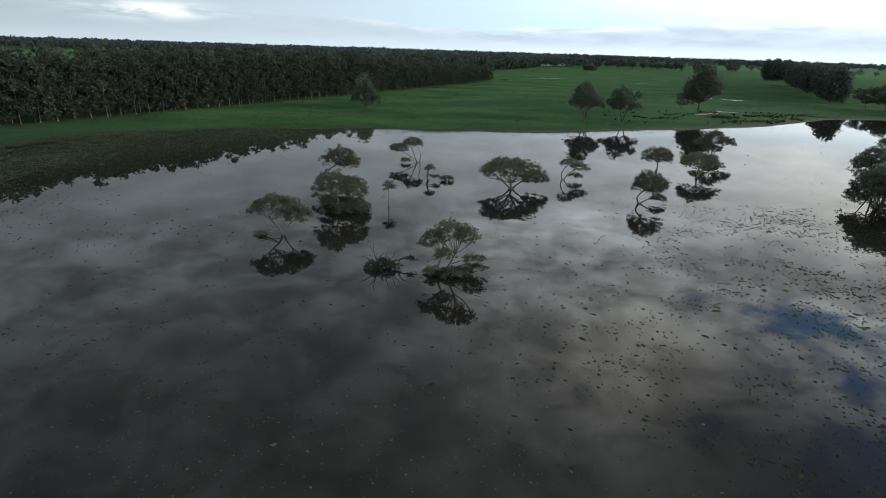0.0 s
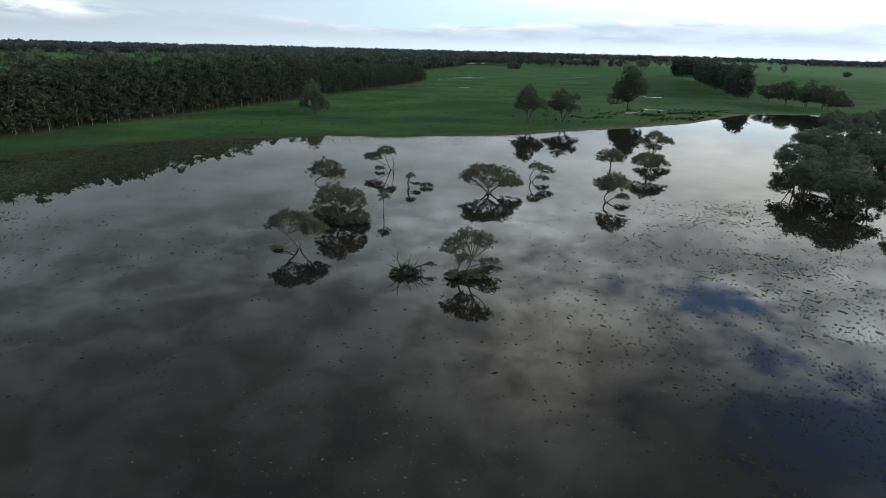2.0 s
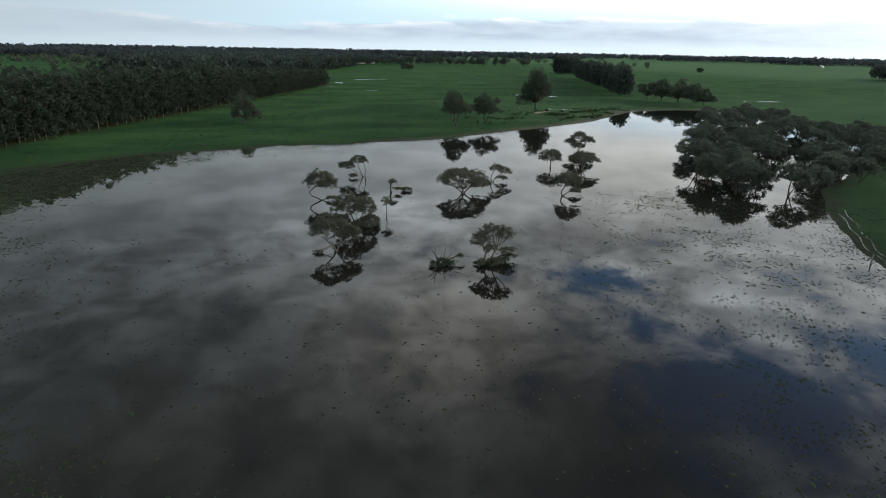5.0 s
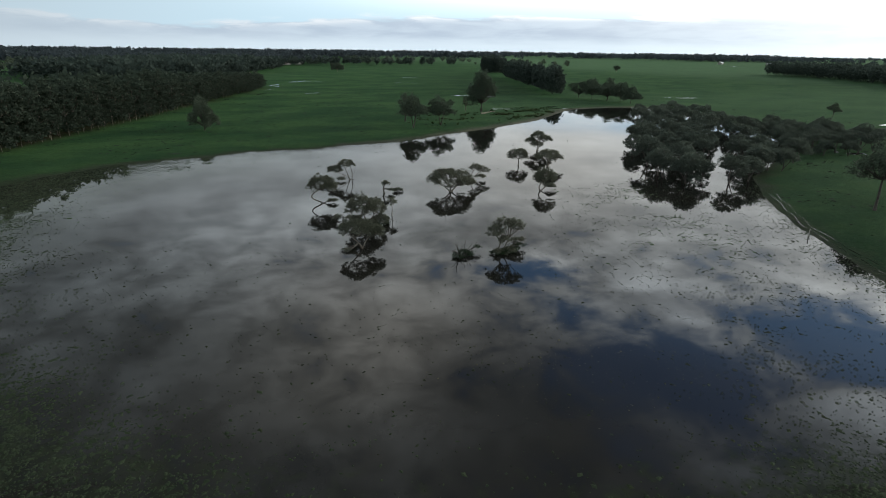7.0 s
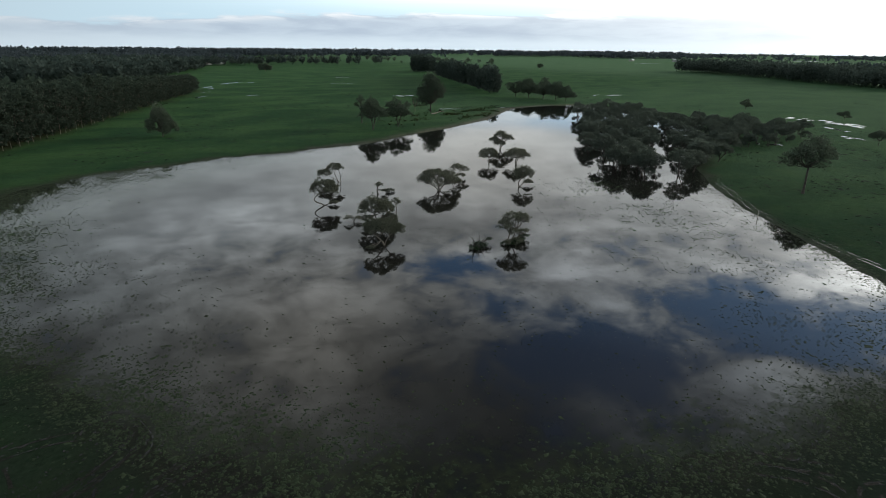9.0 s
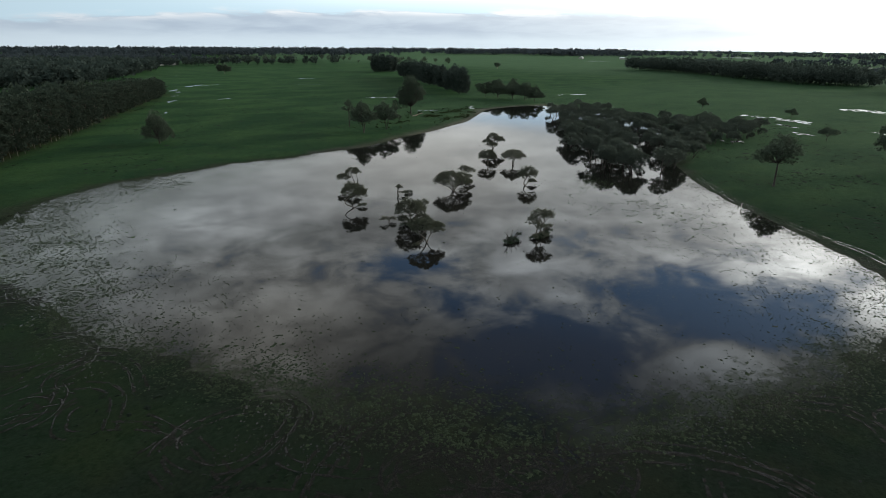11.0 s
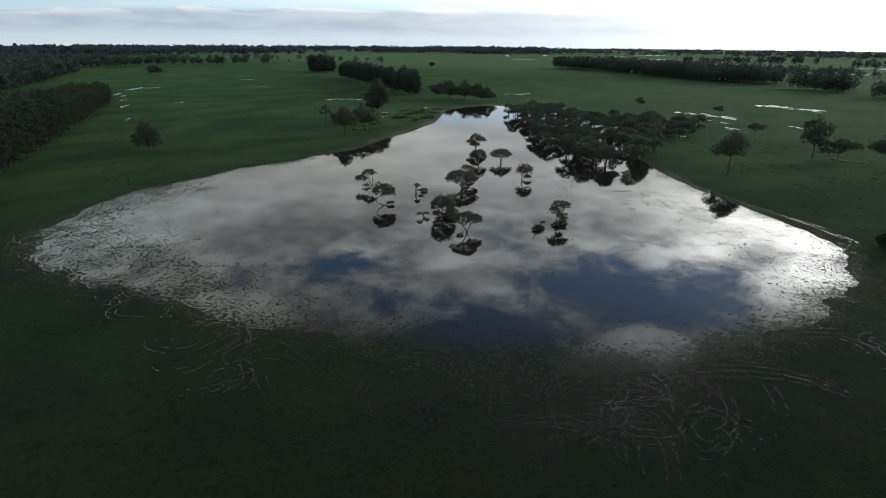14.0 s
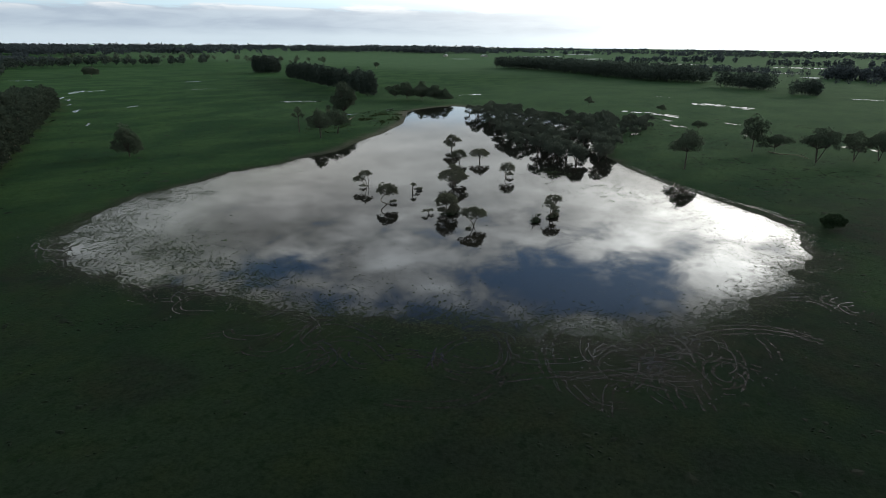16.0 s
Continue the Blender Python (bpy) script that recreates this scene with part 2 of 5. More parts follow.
    lush = blend(nt, calc(nt, "MULTIPLY", poached.outputs["Fac"], 0.95), lush, blend(nt, worn, rgb(0.070, 0.165, 0.090), rgb(0.105, 0.120, 0.098)))
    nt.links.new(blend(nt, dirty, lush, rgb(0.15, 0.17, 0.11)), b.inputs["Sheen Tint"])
    nt.links.new(calc(nt, "MULTIPLY_ADD", dirty, -0.30, 1.0), b.inputs["Roughness"])
    nt.links.new(calc(nt, "MULTIPLY_ADD", dirty, 0.02, 0.02), b.inputs["Specular IOR Level"])
    bumped(nt, b, fine, 0.7, 0.15)
    return m


def water_material():
    """Turbid flood water: a Fresnel mirror over brown silt in suspension, greener where drowned grass lies just below."""
    m = bpy.data.materials.new("still_flood_water")
    m.use_nodes = True
    nt = m.node_tree
    nt.nodes.remove(nt.nodes["Principled BSDF"])
    p = where(nt)
    cloudy, mats = grain(nt, p, 0.05, 5, 0.6), grain(nt, p, 0.45, 5, 0.7)
    c = blend(nt, step(nt, cloudy, 0.35, 0.68), rgb(0.0100, 0.0100, 0.0088), rgb(0.0175, 0.0162, 0.0132))
    shallow = nt.nodes.new("ShaderNodeAttribute")
    shallow.attribute_name = "shallow"
    drowned = step(nt, calc(nt, "ADD", shallow.outputs["Fac"], calc(nt, "MULTIPLY_ADD", mats, 1.6, -1.0)), 0.25, 0.85)
    c = blend(nt, calc(nt, "MULTIPLY", drowned, 0.85), c, blend(nt, step(nt, mats, 0.4, 0.65), rgb(0.0100, 0.0132, 0.0080), rgb(0.0240, 0.0300, 0.0150)))
    meadow = nt.nodes.new("ShaderNodeAttribute")
    meadow.attribute_name = "meadow"
    c = blend(nt, calc(nt, "MULTIPLY", meadow.outputs["Fac"], step(nt, mats, 0.30, 0.55, 0.35, 1.0)), c, blend(nt, step(nt, mats, 0.42, 0.66), rgb(0.026, 0.034, 0.022), rgb(0.062, 0.072, 0.042)))
    silt = nt.nodes.new("ShaderNodeBsdfDiffuse")
    nt.links.new(c, silt.inputs[0])
    gloss = nt.nodes.new("ShaderNodeBsdfGlossy")
    gloss.inputs["Roughness"].default_value = 0.003
    fresnel = nt.nodes.new("ShaderNodeFresnel")
    fresnel.inputs["IOR"].default_value = 1.36
    mix = nt.nodes.new("ShaderNodeMixShader")
    blades = grain(nt, p, 2.6, 4, 0.7)
    stand = calc(nt, "MULTIPLY", drowned, step(nt, blades, 0.30, 0.62, 1.0, 0.45))
    nt.links.new(calc(nt, "MULTIPLY", fresnel.outputs[0], calc(nt, "MULTIPLY_ADD", stand, -0.95, 1.0)), mix.inputs[0])
    nt.links.new(silt.outputs[0], mix.inputs[1])
    nt.links.new(gloss.outputs[0], mix.inputs[2])
    nt.links.new(mix.outputs[0], nt.nodes["Material Output"].inputs[0])
    return m


def leaf_material(name, dark, pale, through_leaf=0.25):
    m, nt, b = material(name, 0.8, 0.08)
    geo = nt.nodes.new("ShaderNodeNewGeometry")
    info = nt.nodes.new("ShaderNodeObjectInfo")
    mix = calc(nt, "MULTIPLY_ADD", geo.outputs["Random Per Island"], 0.6, calc(nt, "MULTIPLY", info.outputs["Random"], 0.4))
    clump = grain(nt, geo.outputs["Position"], 0.5, 3, 0.6)
    c = blend(nt, mix, dark, pale)
    c = blend(nt, step(nt, clump, 0.45, 0.75, 0.0, 0.5), c, rgb(*[v * 0.6 for v in dark[:3]]))
    nt.links.new(c, b.inputs["Base Color"])
    t = nt.nodes.new("ShaderNodeBsdfTranslucent")
    nt.links.new(c, t.inputs[0])
    s = nt.nodes.new("ShaderNodeMixShader")
    s.inputs[0].default_value = through_leaf
    nt.links.new(b.outputs[0], s.inputs[1])
    nt.links.new(t.outputs[0], s.inputs[2])
    nt.links.new(s.outputs[0], nt.nodes["Material Output"].inputs[0])
    return m


def bark_material(name, dark, pale):
    m, nt, b = material(name, 0.9, 0.2)
    p = where(nt)
    c = blend(nt, step(nt, grain(nt, p, 1.1, 5, 0.65), 0.35, 0.7), dark, pale)
    streaks = grain(nt, p, 7.0, 4, 0.7)
    c = blend(nt, step(nt, streaks, 0.5, 0.8, 0.0, 0.6), c, rgb(*[v * 0.45 for v in dark[:3]]))
    nt.links.new(c, b.inputs["Base Color"])
    bumped(nt, b, streaks, 0.8, 0.03)
    return m


def plain_material(name, colour, rough=0.6, scale=0.8):
    m, nt, b = material(name, rough)
    n = grain(nt, where(nt), scale, 5, 0.65)
    nt.links.new(blend(nt, step(nt, n, 0.35, 0.75, 0.0, 0.5), colour, rgb(*[v * 0.6 for v in colour[:3]])), b.inputs["Base Color"])
    return m


def mire_material():
    """Grass torn down to wet grey-brown mud."""
    m, nt, b = material("churned_wet_mud", 0.85, 0.1)
    p = where(nt)
    clods, wet = grain(nt, p, 5.0, 4, 0.7), grain(nt, p, 1.2, 4, 0.6)
    nt.links.new(blend(nt, step(nt, clods, 0.35, 0.7), rgb(0.008, 0.008, 0.0065), rgb(0.024, 0.022, 0.017)), b.inputs["Base Color"])
    nt.links.new(step(nt, wet, 0.35, 0.62, 0.62, 0.95), b.inputs["Roughness"])
    bumped(nt, b, clods, 0.8, 0.05)
    return m


GRASS, WATER = grass_material(), water_material()
LEAF_PAPER = leaf_material("paperbark_leaves", rgb(0.090, 0.102, 0.072), rgb(0.190, 0.194, 0.142), 0.45)
LEAF_SWAMP = leaf_material("swamp_grove_leaves", rgb(0.056, 0.074, 0.062), rgb(0.138, 0.162, 0.126), 0.5)
LEAF_GUM = leaf_material("gum_leaves", rgb(0.065, 0.091, 0.065), rgb(0.127, 0.155, 0.107), 0.4)
LEAF_ROWS = leaf_material("plantation_leaves", rgb(0.042, 0.060, 0.044), rgb(0.084, 0.106, 0.074), 0.4)
LEAF_PINE = leaf_material("windbreak_needles", rgb(0.050, 0.070, 0.060), rgb(0.088, 0.112, 0.090), 0.35)
# leaf colour paled and blued to stand in for haze over the far woods
LEAF_HAZE = leaf_material("haze_tinted_leaves", rgb(0.052, 0.068, 0.076), rgb(0.086, 0.104, 0.108), 0.45)
LEAF_SHRUB = leaf_material("shrub_leaves", rgb(0.020, 0.038, 0.019), rgb(0.042, 0.070, 0.033))
WEED = leaf_material("water_weed", rgb(0.011, 0.016, 0.009), rgb(0.034, 0.042, 0.020), 0.1)
TURF = leaf_material("drowned_turf", rgb(0.014, 0.023, 0.013), rgb(0.046, 0.061, 0.032), 0.1)
COARSE = leaf_material("coarse_pasture_tufts", rgb(0.006, 0.011, 0.006), rgb(0.014, 0.022, 0.011), 0.1)
LITTER = leaf_material("drowned_litter", rgb(0.035, 0.034, 0.022), rgb(0.100, 0.095, 0.060), 0.1)
MATS = leaf_material("green_water_mats", rgb(0.028, 0.054, 0.020), rgb(0.078, 0.112, 0.048), 0.1)
RUSH = leaf_material("tussock_grass", rgb(0.030, 0.055, 0.018), rgb(0.080, 0.100, 0.045), 0.2)
BARK_PAPER = bark_material("paperbark_bark", rgb(0.12, 0.105, 0.085), rgb(0.27, 0.24, 0.20))
BARK_GUM = bark_material("gum_bark", rgb(0.20, 0.17, 0.13), rgb(0.45, 0.39, 0.32))
BARK_ROWS = bark_material("plantation_bark", rgb(0.11, 0.095, 0.075), rgb(0.30, 0.26, 0.21))
BARK_DARK = bark_material("weathered_dark_bark", rgb(0.06, 0.052, 0.045), rgb(0.13, 0.115, 0.10))
ROOF = plain_material("pale_sheet_roof", rgb(0.75, 0.76, 0.78), 0.4, 0.5)
WALL = plain_material("shed_wall_cladding", rgb(0.42, 0.41, 0.38), 0.6, 0.5)
MIRE = mire_material()
TIMBER = plain_material("grey_weathered_timber", rgb(0.24, 0.22, 0.19), 0.85, 3.0)

# ------------------------------------------------------------------ mesh helpers


def mesh_of(name, verts, faces, mat, smooth=False):
    me = bpy.data.meshes.new(name)
    verts = np.asarray(verts, dtype=np.float32).reshape(-1, 3)
    if isinstance(faces, np.ndarray):
        n, k = faces.shape
        me.vertices.add(len(verts))
        me.vertices.foreach_set("co", verts.ravel())
        me.loops.add(n * k)
        me.loops.foreach_set("vertex_index", faces.astype(np.int32).ravel())
        me.polygons.add(n)
        me.polygons.foreach_set("loop_start", np.arange(0, n * k, k, dtype=np.int32))
        me.update(calc_edges=True)
    else:
        me.from_pydata([tuple(v) for v in verts], [], faces)
    me.polygons.foreach_set("use_smooth", np.full(len(me.polygons), smooth))
    me.materials.append(mat)
    me.update()
    return me


def part(name, me, parent, label=""):
    ob = new(name, me)
    ob.parent = parent
    return tagged(ob, label) if label else ob


def lattice(seed):
    return np.random.RandomState(seed).rand(256, 256)


def value_noise(x, y, size, seed):
    """Smooth noise from 0 to 1 with lumps about size metres wide."""
    g = lattice(seed)
    u, v = x / size + 1000.0, y / size + 1000.0
    i, j = np.floor(u).astype(int), np.floor(v).astype(int)
    fu, fv = u - i, v - j
    fu, fv = fu * fu * (3 - 2 * fu), fv * fv * (3 - 2 * fv)
    i0, j0, i1, j1 = i % 256, j % 256, (i + 1) % 256, (j + 1) % 256
    return (g[i0, j0] * (1 - fu) + g[i1, j0] * fu) * (1 - fv) + (g[i0, j1] * (1 - fu) + g[i1, j1] * fu) * fv


# ------------------------------------------------------------------ the flood and the ground
EDGE = [(-152, 142), (-131, 177), (-116, 206), (-92, 252), (-57, 324), (-29, 386), (-3, 440), (24, 500), (46, 562)]
SHORE = [(-101.5, 160), (-88, 178), (-66, 190), (-40, 196), (-5, 197), (38, 201), (66, 213), (98, 224), (135, 242), (165, 264), (190, 282),
         (222, 287), (246, 278), (243, 240), (222, 190), (190, 135), (150, 110), (110, 92), (92, 76), (70, 52), (56, 30), (45, 13.5), (31, 2),
         (13, -3), (-15, -2.5), (-38, 4.5), (-53, 11), (-66, 27), (-75, 42), (-84.5, 61), (-91.5, 81), (-96.5, 100), (-102, 120), (-105.5, 141)]


def shore_distance(x, y):
    """Metres from the shoreline: positive on land, negative on the flood."""
    best = np.full(x.shape, 1e9)
    inside = np.zeros(x.shape, bool)
    for (ax, ay), (bx, by) in zip(SHORE, SHORE[1:] + SHORE[:1]):
        dx, dy = bx - ax, by - ay
        s = np.clip(((x - ax) * dx + (y - ay) * dy) / (dx * dx + dy * dy), 0, 1)
        best = np.minimum(best, np.hypot(x - ax - s * dx, y - ay - s * dy))
        crosses = (ay > y) != (by > y)
        inside ^= crosses & (x < ax + (y - ay) * dx / (dy if dy else 1e-9))
    return np.where(inside, -best, best)


def ground_height(x, y):
    d = shore_distance(x, y)
    right = 1 / (1 + np.exp(-(x - 22) / 7.0)) / (1 + np.exp(-(y - 2) / 5.0))     # a firm straight bank
    wander = 1 - 0.75 * right
    d = d + wander * (6.0 * (value_noise(x, y, 22, 1) - 0.5) + 2.2 * (value_noise(x, y, 6, 2) - 0.5) + 1.6 * (value_noise(x, y, 2.6, 5) - 0.5))
    near = (1 - right) / (1 + np.exp(-(128 - y - 0.25 * x) / 14.0))     # the near shore shelves more gently
    left = (1 - right) / (1 + np.exp((x + 30) / 12.0))
    slope = 0.030 - 0.0245 * np.maximum(near, 0.85 * left)
    z = np.clip(slope * d, -0.55, 0.30)
    rough = (value_noise(x, y, 2.2, 3) - 0.5) * 0.5 + (value_noise(x, y, 5.0, 4) - 0.5)
    fade = np.exp(-(d / 20.0) ** 2)
    return z + rough * (0.008 + 0.016 * np.maximum(near, 0.6 * left)) * fade, d


def bed_line(x, y, line, width):
    """1 along a line of points, falling off over width metres."""
    best = np.full(x.shape, 1e9)
    for (ax, ay), (bx, by) in zip(line, line[1:]):
        dx, dy = bx - ax, by - ay
        t = np.clip(((x - ax) * dx + (y - ay) * dy) / (dx * dx + dy * dy), 0, 1)
        best = np.minimum(best, np.hypot(x - ax - t * dx, y - ay - t * dy))
    return np.exp(-(best / width) ** 2)


def axis_steps(low, high, fine, reach):
    core = list(np.arange(low, high + 0.01, fine))
    ahead, behind, s = [], [], fine
    p = core[-1]
    while p < reach:
        s *= 1.17
        p += s
        ahead.append(p)
    p, s = core[0], fine
    while p > -reach:
        s *= 1.17
        p -= s
        behind.append(p)
    return np.array(behind[::-1] + core + ahead)


gx, gy = axis_steps(-128, 118, 1.0, 4900), axis_steps(-26, 216, 1.0, 4900)
GX, GY = np.meshgrid(gx, gy, indexing="ij")
GZ, GD = ground_height(GX, GY)
nx, ny = GX.shape
idx = np.arange(nx * ny).reshape(nx, ny)
quads = np.stack([idx[:-1, :-1], idx[1:, :-1], idx[1:, 1:], idx[:-1, 1:]], -1).reshape(-1, 4)
me = mesh_of("ground", np.stack([GX, GY, GZ], -1), quads, GRASS, True)
mud = np.exp(-(np.maximum(GD, 0) / 8.0)) * (0.75 + 0.4 * (GX > 10) * (GY > 150)) + 0.5 * np.exp(-(((GX + 74) / 20) ** 2 + ((GY - 14) / 18) ** 2)) * (0.4 + 1.2 * value_noise(GX, GY, 7, 73))
at = me.attributes.new("mud", "FLOAT", "POINT")
at.data.foreach_set("value", mud.astype(np.float32).ravel())
sand = np.exp(-(np.maximum(GD - 1.0, 0) / 5.0) ** 2) * np.clip((GY - 150) / 40, 0, 1) * np.clip((GX - 20) / 50, 0, 1) * (0.35 + 0.65 * value_noise(GX, GY, 9, 71))
at = me.attributes.new("sand", "FLOAT", "POINT")
at.data.foreach_set("value", sand.astype(np.float32).ravel())
silt = np.clip((-GZ - 0.02) / 0.30, 0, 1) ** 0.8
at = me.attributes.new("silt", "FLOAT", "POINT")
at.data.foreach_set("value", silt.astype(np.float32).ravel())
# haze and backlight painted in: pasture paler to the east, far fields paler still
haze_pale = 0.50 * np.clip((GX - 70) / 70, 0, 1) * np.clip((420 - GY) / 120, 0, 1)
haze_pale = np.maximum(haze_pale, 0.95 * np.clip((GX - 640) / 160, 0, 1))
at = me.attributes.new("haze_pale", "FLOAT", "POINT")
at.data.foreach_set("value", haze_pale.astype(np.float32).ravel())
# the grass nearest the flood's open side is trodden to brown in patches
poached = np.clip((120 - GY - 0.9 * GX) / 80, 0, 1) * np.clip((value_noise(GX, GY, 24, 74) * 0.6 + value_noise(GX, GY, 8, 75) * 0.4 - 0.32) * 3.2, 0.35, 1)
at = me.attributes.new("poached", "FLOAT", "POINT")
at.data.foreach_set("value", poached.astype(np.float32).ravel())
duff = bed_line(GX, GY, [(x - 6, y + 3) for x, y in EDGE], 7.0)
at = me.attributes.new("duff", "FLOAT", "POINT")
at.data.foreach_set("value", duff.astype(np.float32).ravel())
tagged(new("ground", me), "wet green pasture with muddy margins round the flood", "pasture", kind="structure")


def z_at(x, y):
    return float(ground_height(np.array([x], float), np.array([y], float))[0][0])


# the flood lies as one level sheet; the ground rises through it along the shore
WX, WY = np.meshgrid(np.arange(-135, 276, 3.0), np.arange(-35, 311, 3.0), indexing="ij")
grid = np.arange(WX.size).reshape(WX.shape)
water = mesh_of("water", np.stack([WX, WY, np.zeros(WX.shape)], -1), np.stack([grid[:-1, :-1], grid[1:, :-1], grid[1:, 1:], grid[:-1, 1:]], -1).reshape(-1, 4), WATER)
depth = ground_height(WX, WY)[0]
at = water.attributes.new("shallow", "FLOAT", "POINT")
at.data.foreach_set("value", (np.clip(1 + depth / 0.12, 0, 1) * (0.5 + 0.62 * bed_line(WX, WY, [(-88, 52), (-66, 26), (-40, 6), (-8, -3)], 17))).astype(np.float32).ravel())
at = water.attributes.new("meadow", "FLOAT", "POINT")
at.data.foreach_set("value", np.maximum(bed_line(WX, WY, [(-97, 118), (-88, 138), (-70, 160), (-46, 178), (-16, 190)], 19), 0).astype(np.float32).ravel())
tagged(new("water", water), "still dark flood water mirroring the sky", "water", kind="structure")


def puddle(cx, cy, along, across, turn, seed):
    r = np.random.RandomState(seed)
    n = 28
    a = np.arange(n) / n * 2 * math.pi
    w = 1 + 0.35 * np.sin(2 * a + r.rand() * 6) * r.rand() + 0.25 * np.sin(3 * a + r.rand() * 6) + 0.15 * np.sin(7 * a + r.rand() * 6)
    x, y = along * w * np.cos(a), across * w * np.sin(a)
    c, s = math.cos(turn), math.sin(turn)
    z = 0.335
    ring = np.stack([cx + c * x - s * y, cy + s * x + c * y, np.full(n, z)], -1)
    ob = new("puddle", mesh_of("puddle", ring, [tuple(range(n))], WATER))
    return tagged(ob, "shallow rain puddle in the pasture, or far sheet added for glare", "puddle", "puddles in the pasture", "structure")


PUDDLES = [(395, 100, 26, 5, 1.27), (408, 112, 9, 4, 1.27), (302, 138, 17, 3.2, 1.32), (298, 118, 8, 3.2, 1.3), (267, 110, 8, 1.9, 1.0), (276, 68, 6, 1.7, 1.0), (226, 50, 4, 1.8, 1.2),
           (212, -7, 9, 5, 1.3), (557, -2, 16, 3, 1.4), (452, 168, 9, 1.4, 1.2), (240, 96, 5, 1.4, 1.1), (186, 105, 6, 2, -1.0), (192, 304, 5, 2.0, 0.5), (186, 292, 8, 1.5, -1.0), (341, 329, 13, 2.4, -0.6), (150, 300, 9, 1.3, -0.4),
           (30, 470, 8, 1.4, 0.9), (46, 520, 7, 1.3, 0.9), (60, 560, 6, 1.2, 1.1), (120, 640, 9, 1.8, 0.4), (260, 700, 8, 2, 0.2), (125, 862, 20, 3, -0.8),
           (64, 585, 14, 1.6, 0.9), (-5, 421, 7, 1.0, 1.0), (2, 387, 6, 0.9, 1.0), (70, 468, 7, 1.0, 0.6), (186, 402, 18, 2.4, -0.65), (205, 585, 12, 1.2, -0.6), (100, 640, 18, 2.2, 0.8)]
rng = np.random.RandomState(77)
for k, (a, b, c, d, e) in enumerate(PUDDLES):
    n = max(4, int(c / 1.6))
    for q in range(n):
        f = (q + 0.5) / n * 2 - 1
        f += rng.uniform(-0.5, 0.5) * 2 / n
        t = rng.normal(0, 0.8) * d
        puddle(a + c * f * math.cos(e) - t * math.sin(e), b + c * f * math.sin(e) + t * math.cos(e), rng.gamma(2.0, 0.5) * min(2.6, c / n * 1.2), d * rng.uniform(0.35, 1.0), e + rng.uniform(-0.25, 0.25), 40 + 10 * k + q)

# broad far sheets, some added to stand in for glare behind the east forest
for k, (a, b, c, d, e) in enumerate([(2060, 1620, 70, 55, -0.6), (2190, 1540, 90, 60, -0.6), (1950, 1705, 40, 40, -0.7), (2320, 1080, 60, 45, -0.4), (1900, 1040, 90, 26, -0.4), (1700, 780, 60, 20, -0.4), (1500, 900, 40, 14, -0.5), (1880, 2050, 50, 40, -0.8), (1453, 430, 60, 18, -1.3), (1310, 330, 40, 22, -1.4), (1160, 198, 50, 12, -1.4), (1100, 146, 26, 12, -1.4), (1424, 140, 70, 26, -1.45), (977, 85, 22, 10, -1.4), (1355, 1048, 26, 12, -0.9), (1612, 804, 40, 18, -1.1)]):
    puddle(a, b, c, d, e, 900 + k)

# ------------------------------------------------------------------ trees


def tube(path, radii, sides=7):
    """A tapered, bent stem through the points of path: vertices and faces."""
    verts, faces = [], []
    for k, p in enumerate(path):
        p = Vector(p)
        d = (Vector(path[min(k + 1, len(path) - 1)]) - Vector(path[max(k - 1, 0)])).normalized()
        u = d.cross(Vector((0.3, 1, 0.1))).normalized()
        w = d.cross(u)
        for s in range(sides):
            a = 2 * math.pi * s / sides
            verts.append(p + radii[k] * (math.cos(a) * u + math.sin(a) * w))
        if k:
            o = (k - 1) * sides
            faces += [(o + s, o + (s + 1) % sides, o + sides + (s + 1) % sides, o + sides + s) for s in range(sides)]
    faces.append(tuple(range(len(verts) - sides, len(verts))))
    return verts, faces


def bent(a, b, rng, wobble, n=5, sag=0.0):
    a, b = Vector(a), Vector(b)
    pts = []
    bow, wave = Vector(rng.uniform(-1, 1, 3)) * wobble, Vector(rng.uniform(-1, 1, 3)) * wobble * 0.5
    for k in range(n + 1):
        f = k / n
        p = a.lerp(b, f) + bow * math.sin(math.pi * f) + wave * math.sin(2 * math.pi * f) + Vector(rng.uniform(-1, 1, 3)) * wobble * 0.12 * math.sin(math.pi * f)
        p.z += sag * math.sin(math.pi * f)
        pts.append(p)
    return pts


def joined(pieces):
    verts, faces = [], []
    for v, f in pieces:
        o = len(verts)
        verts += v
        faces += [tuple(i + o for i in face) for face in f]
    return verts, faces


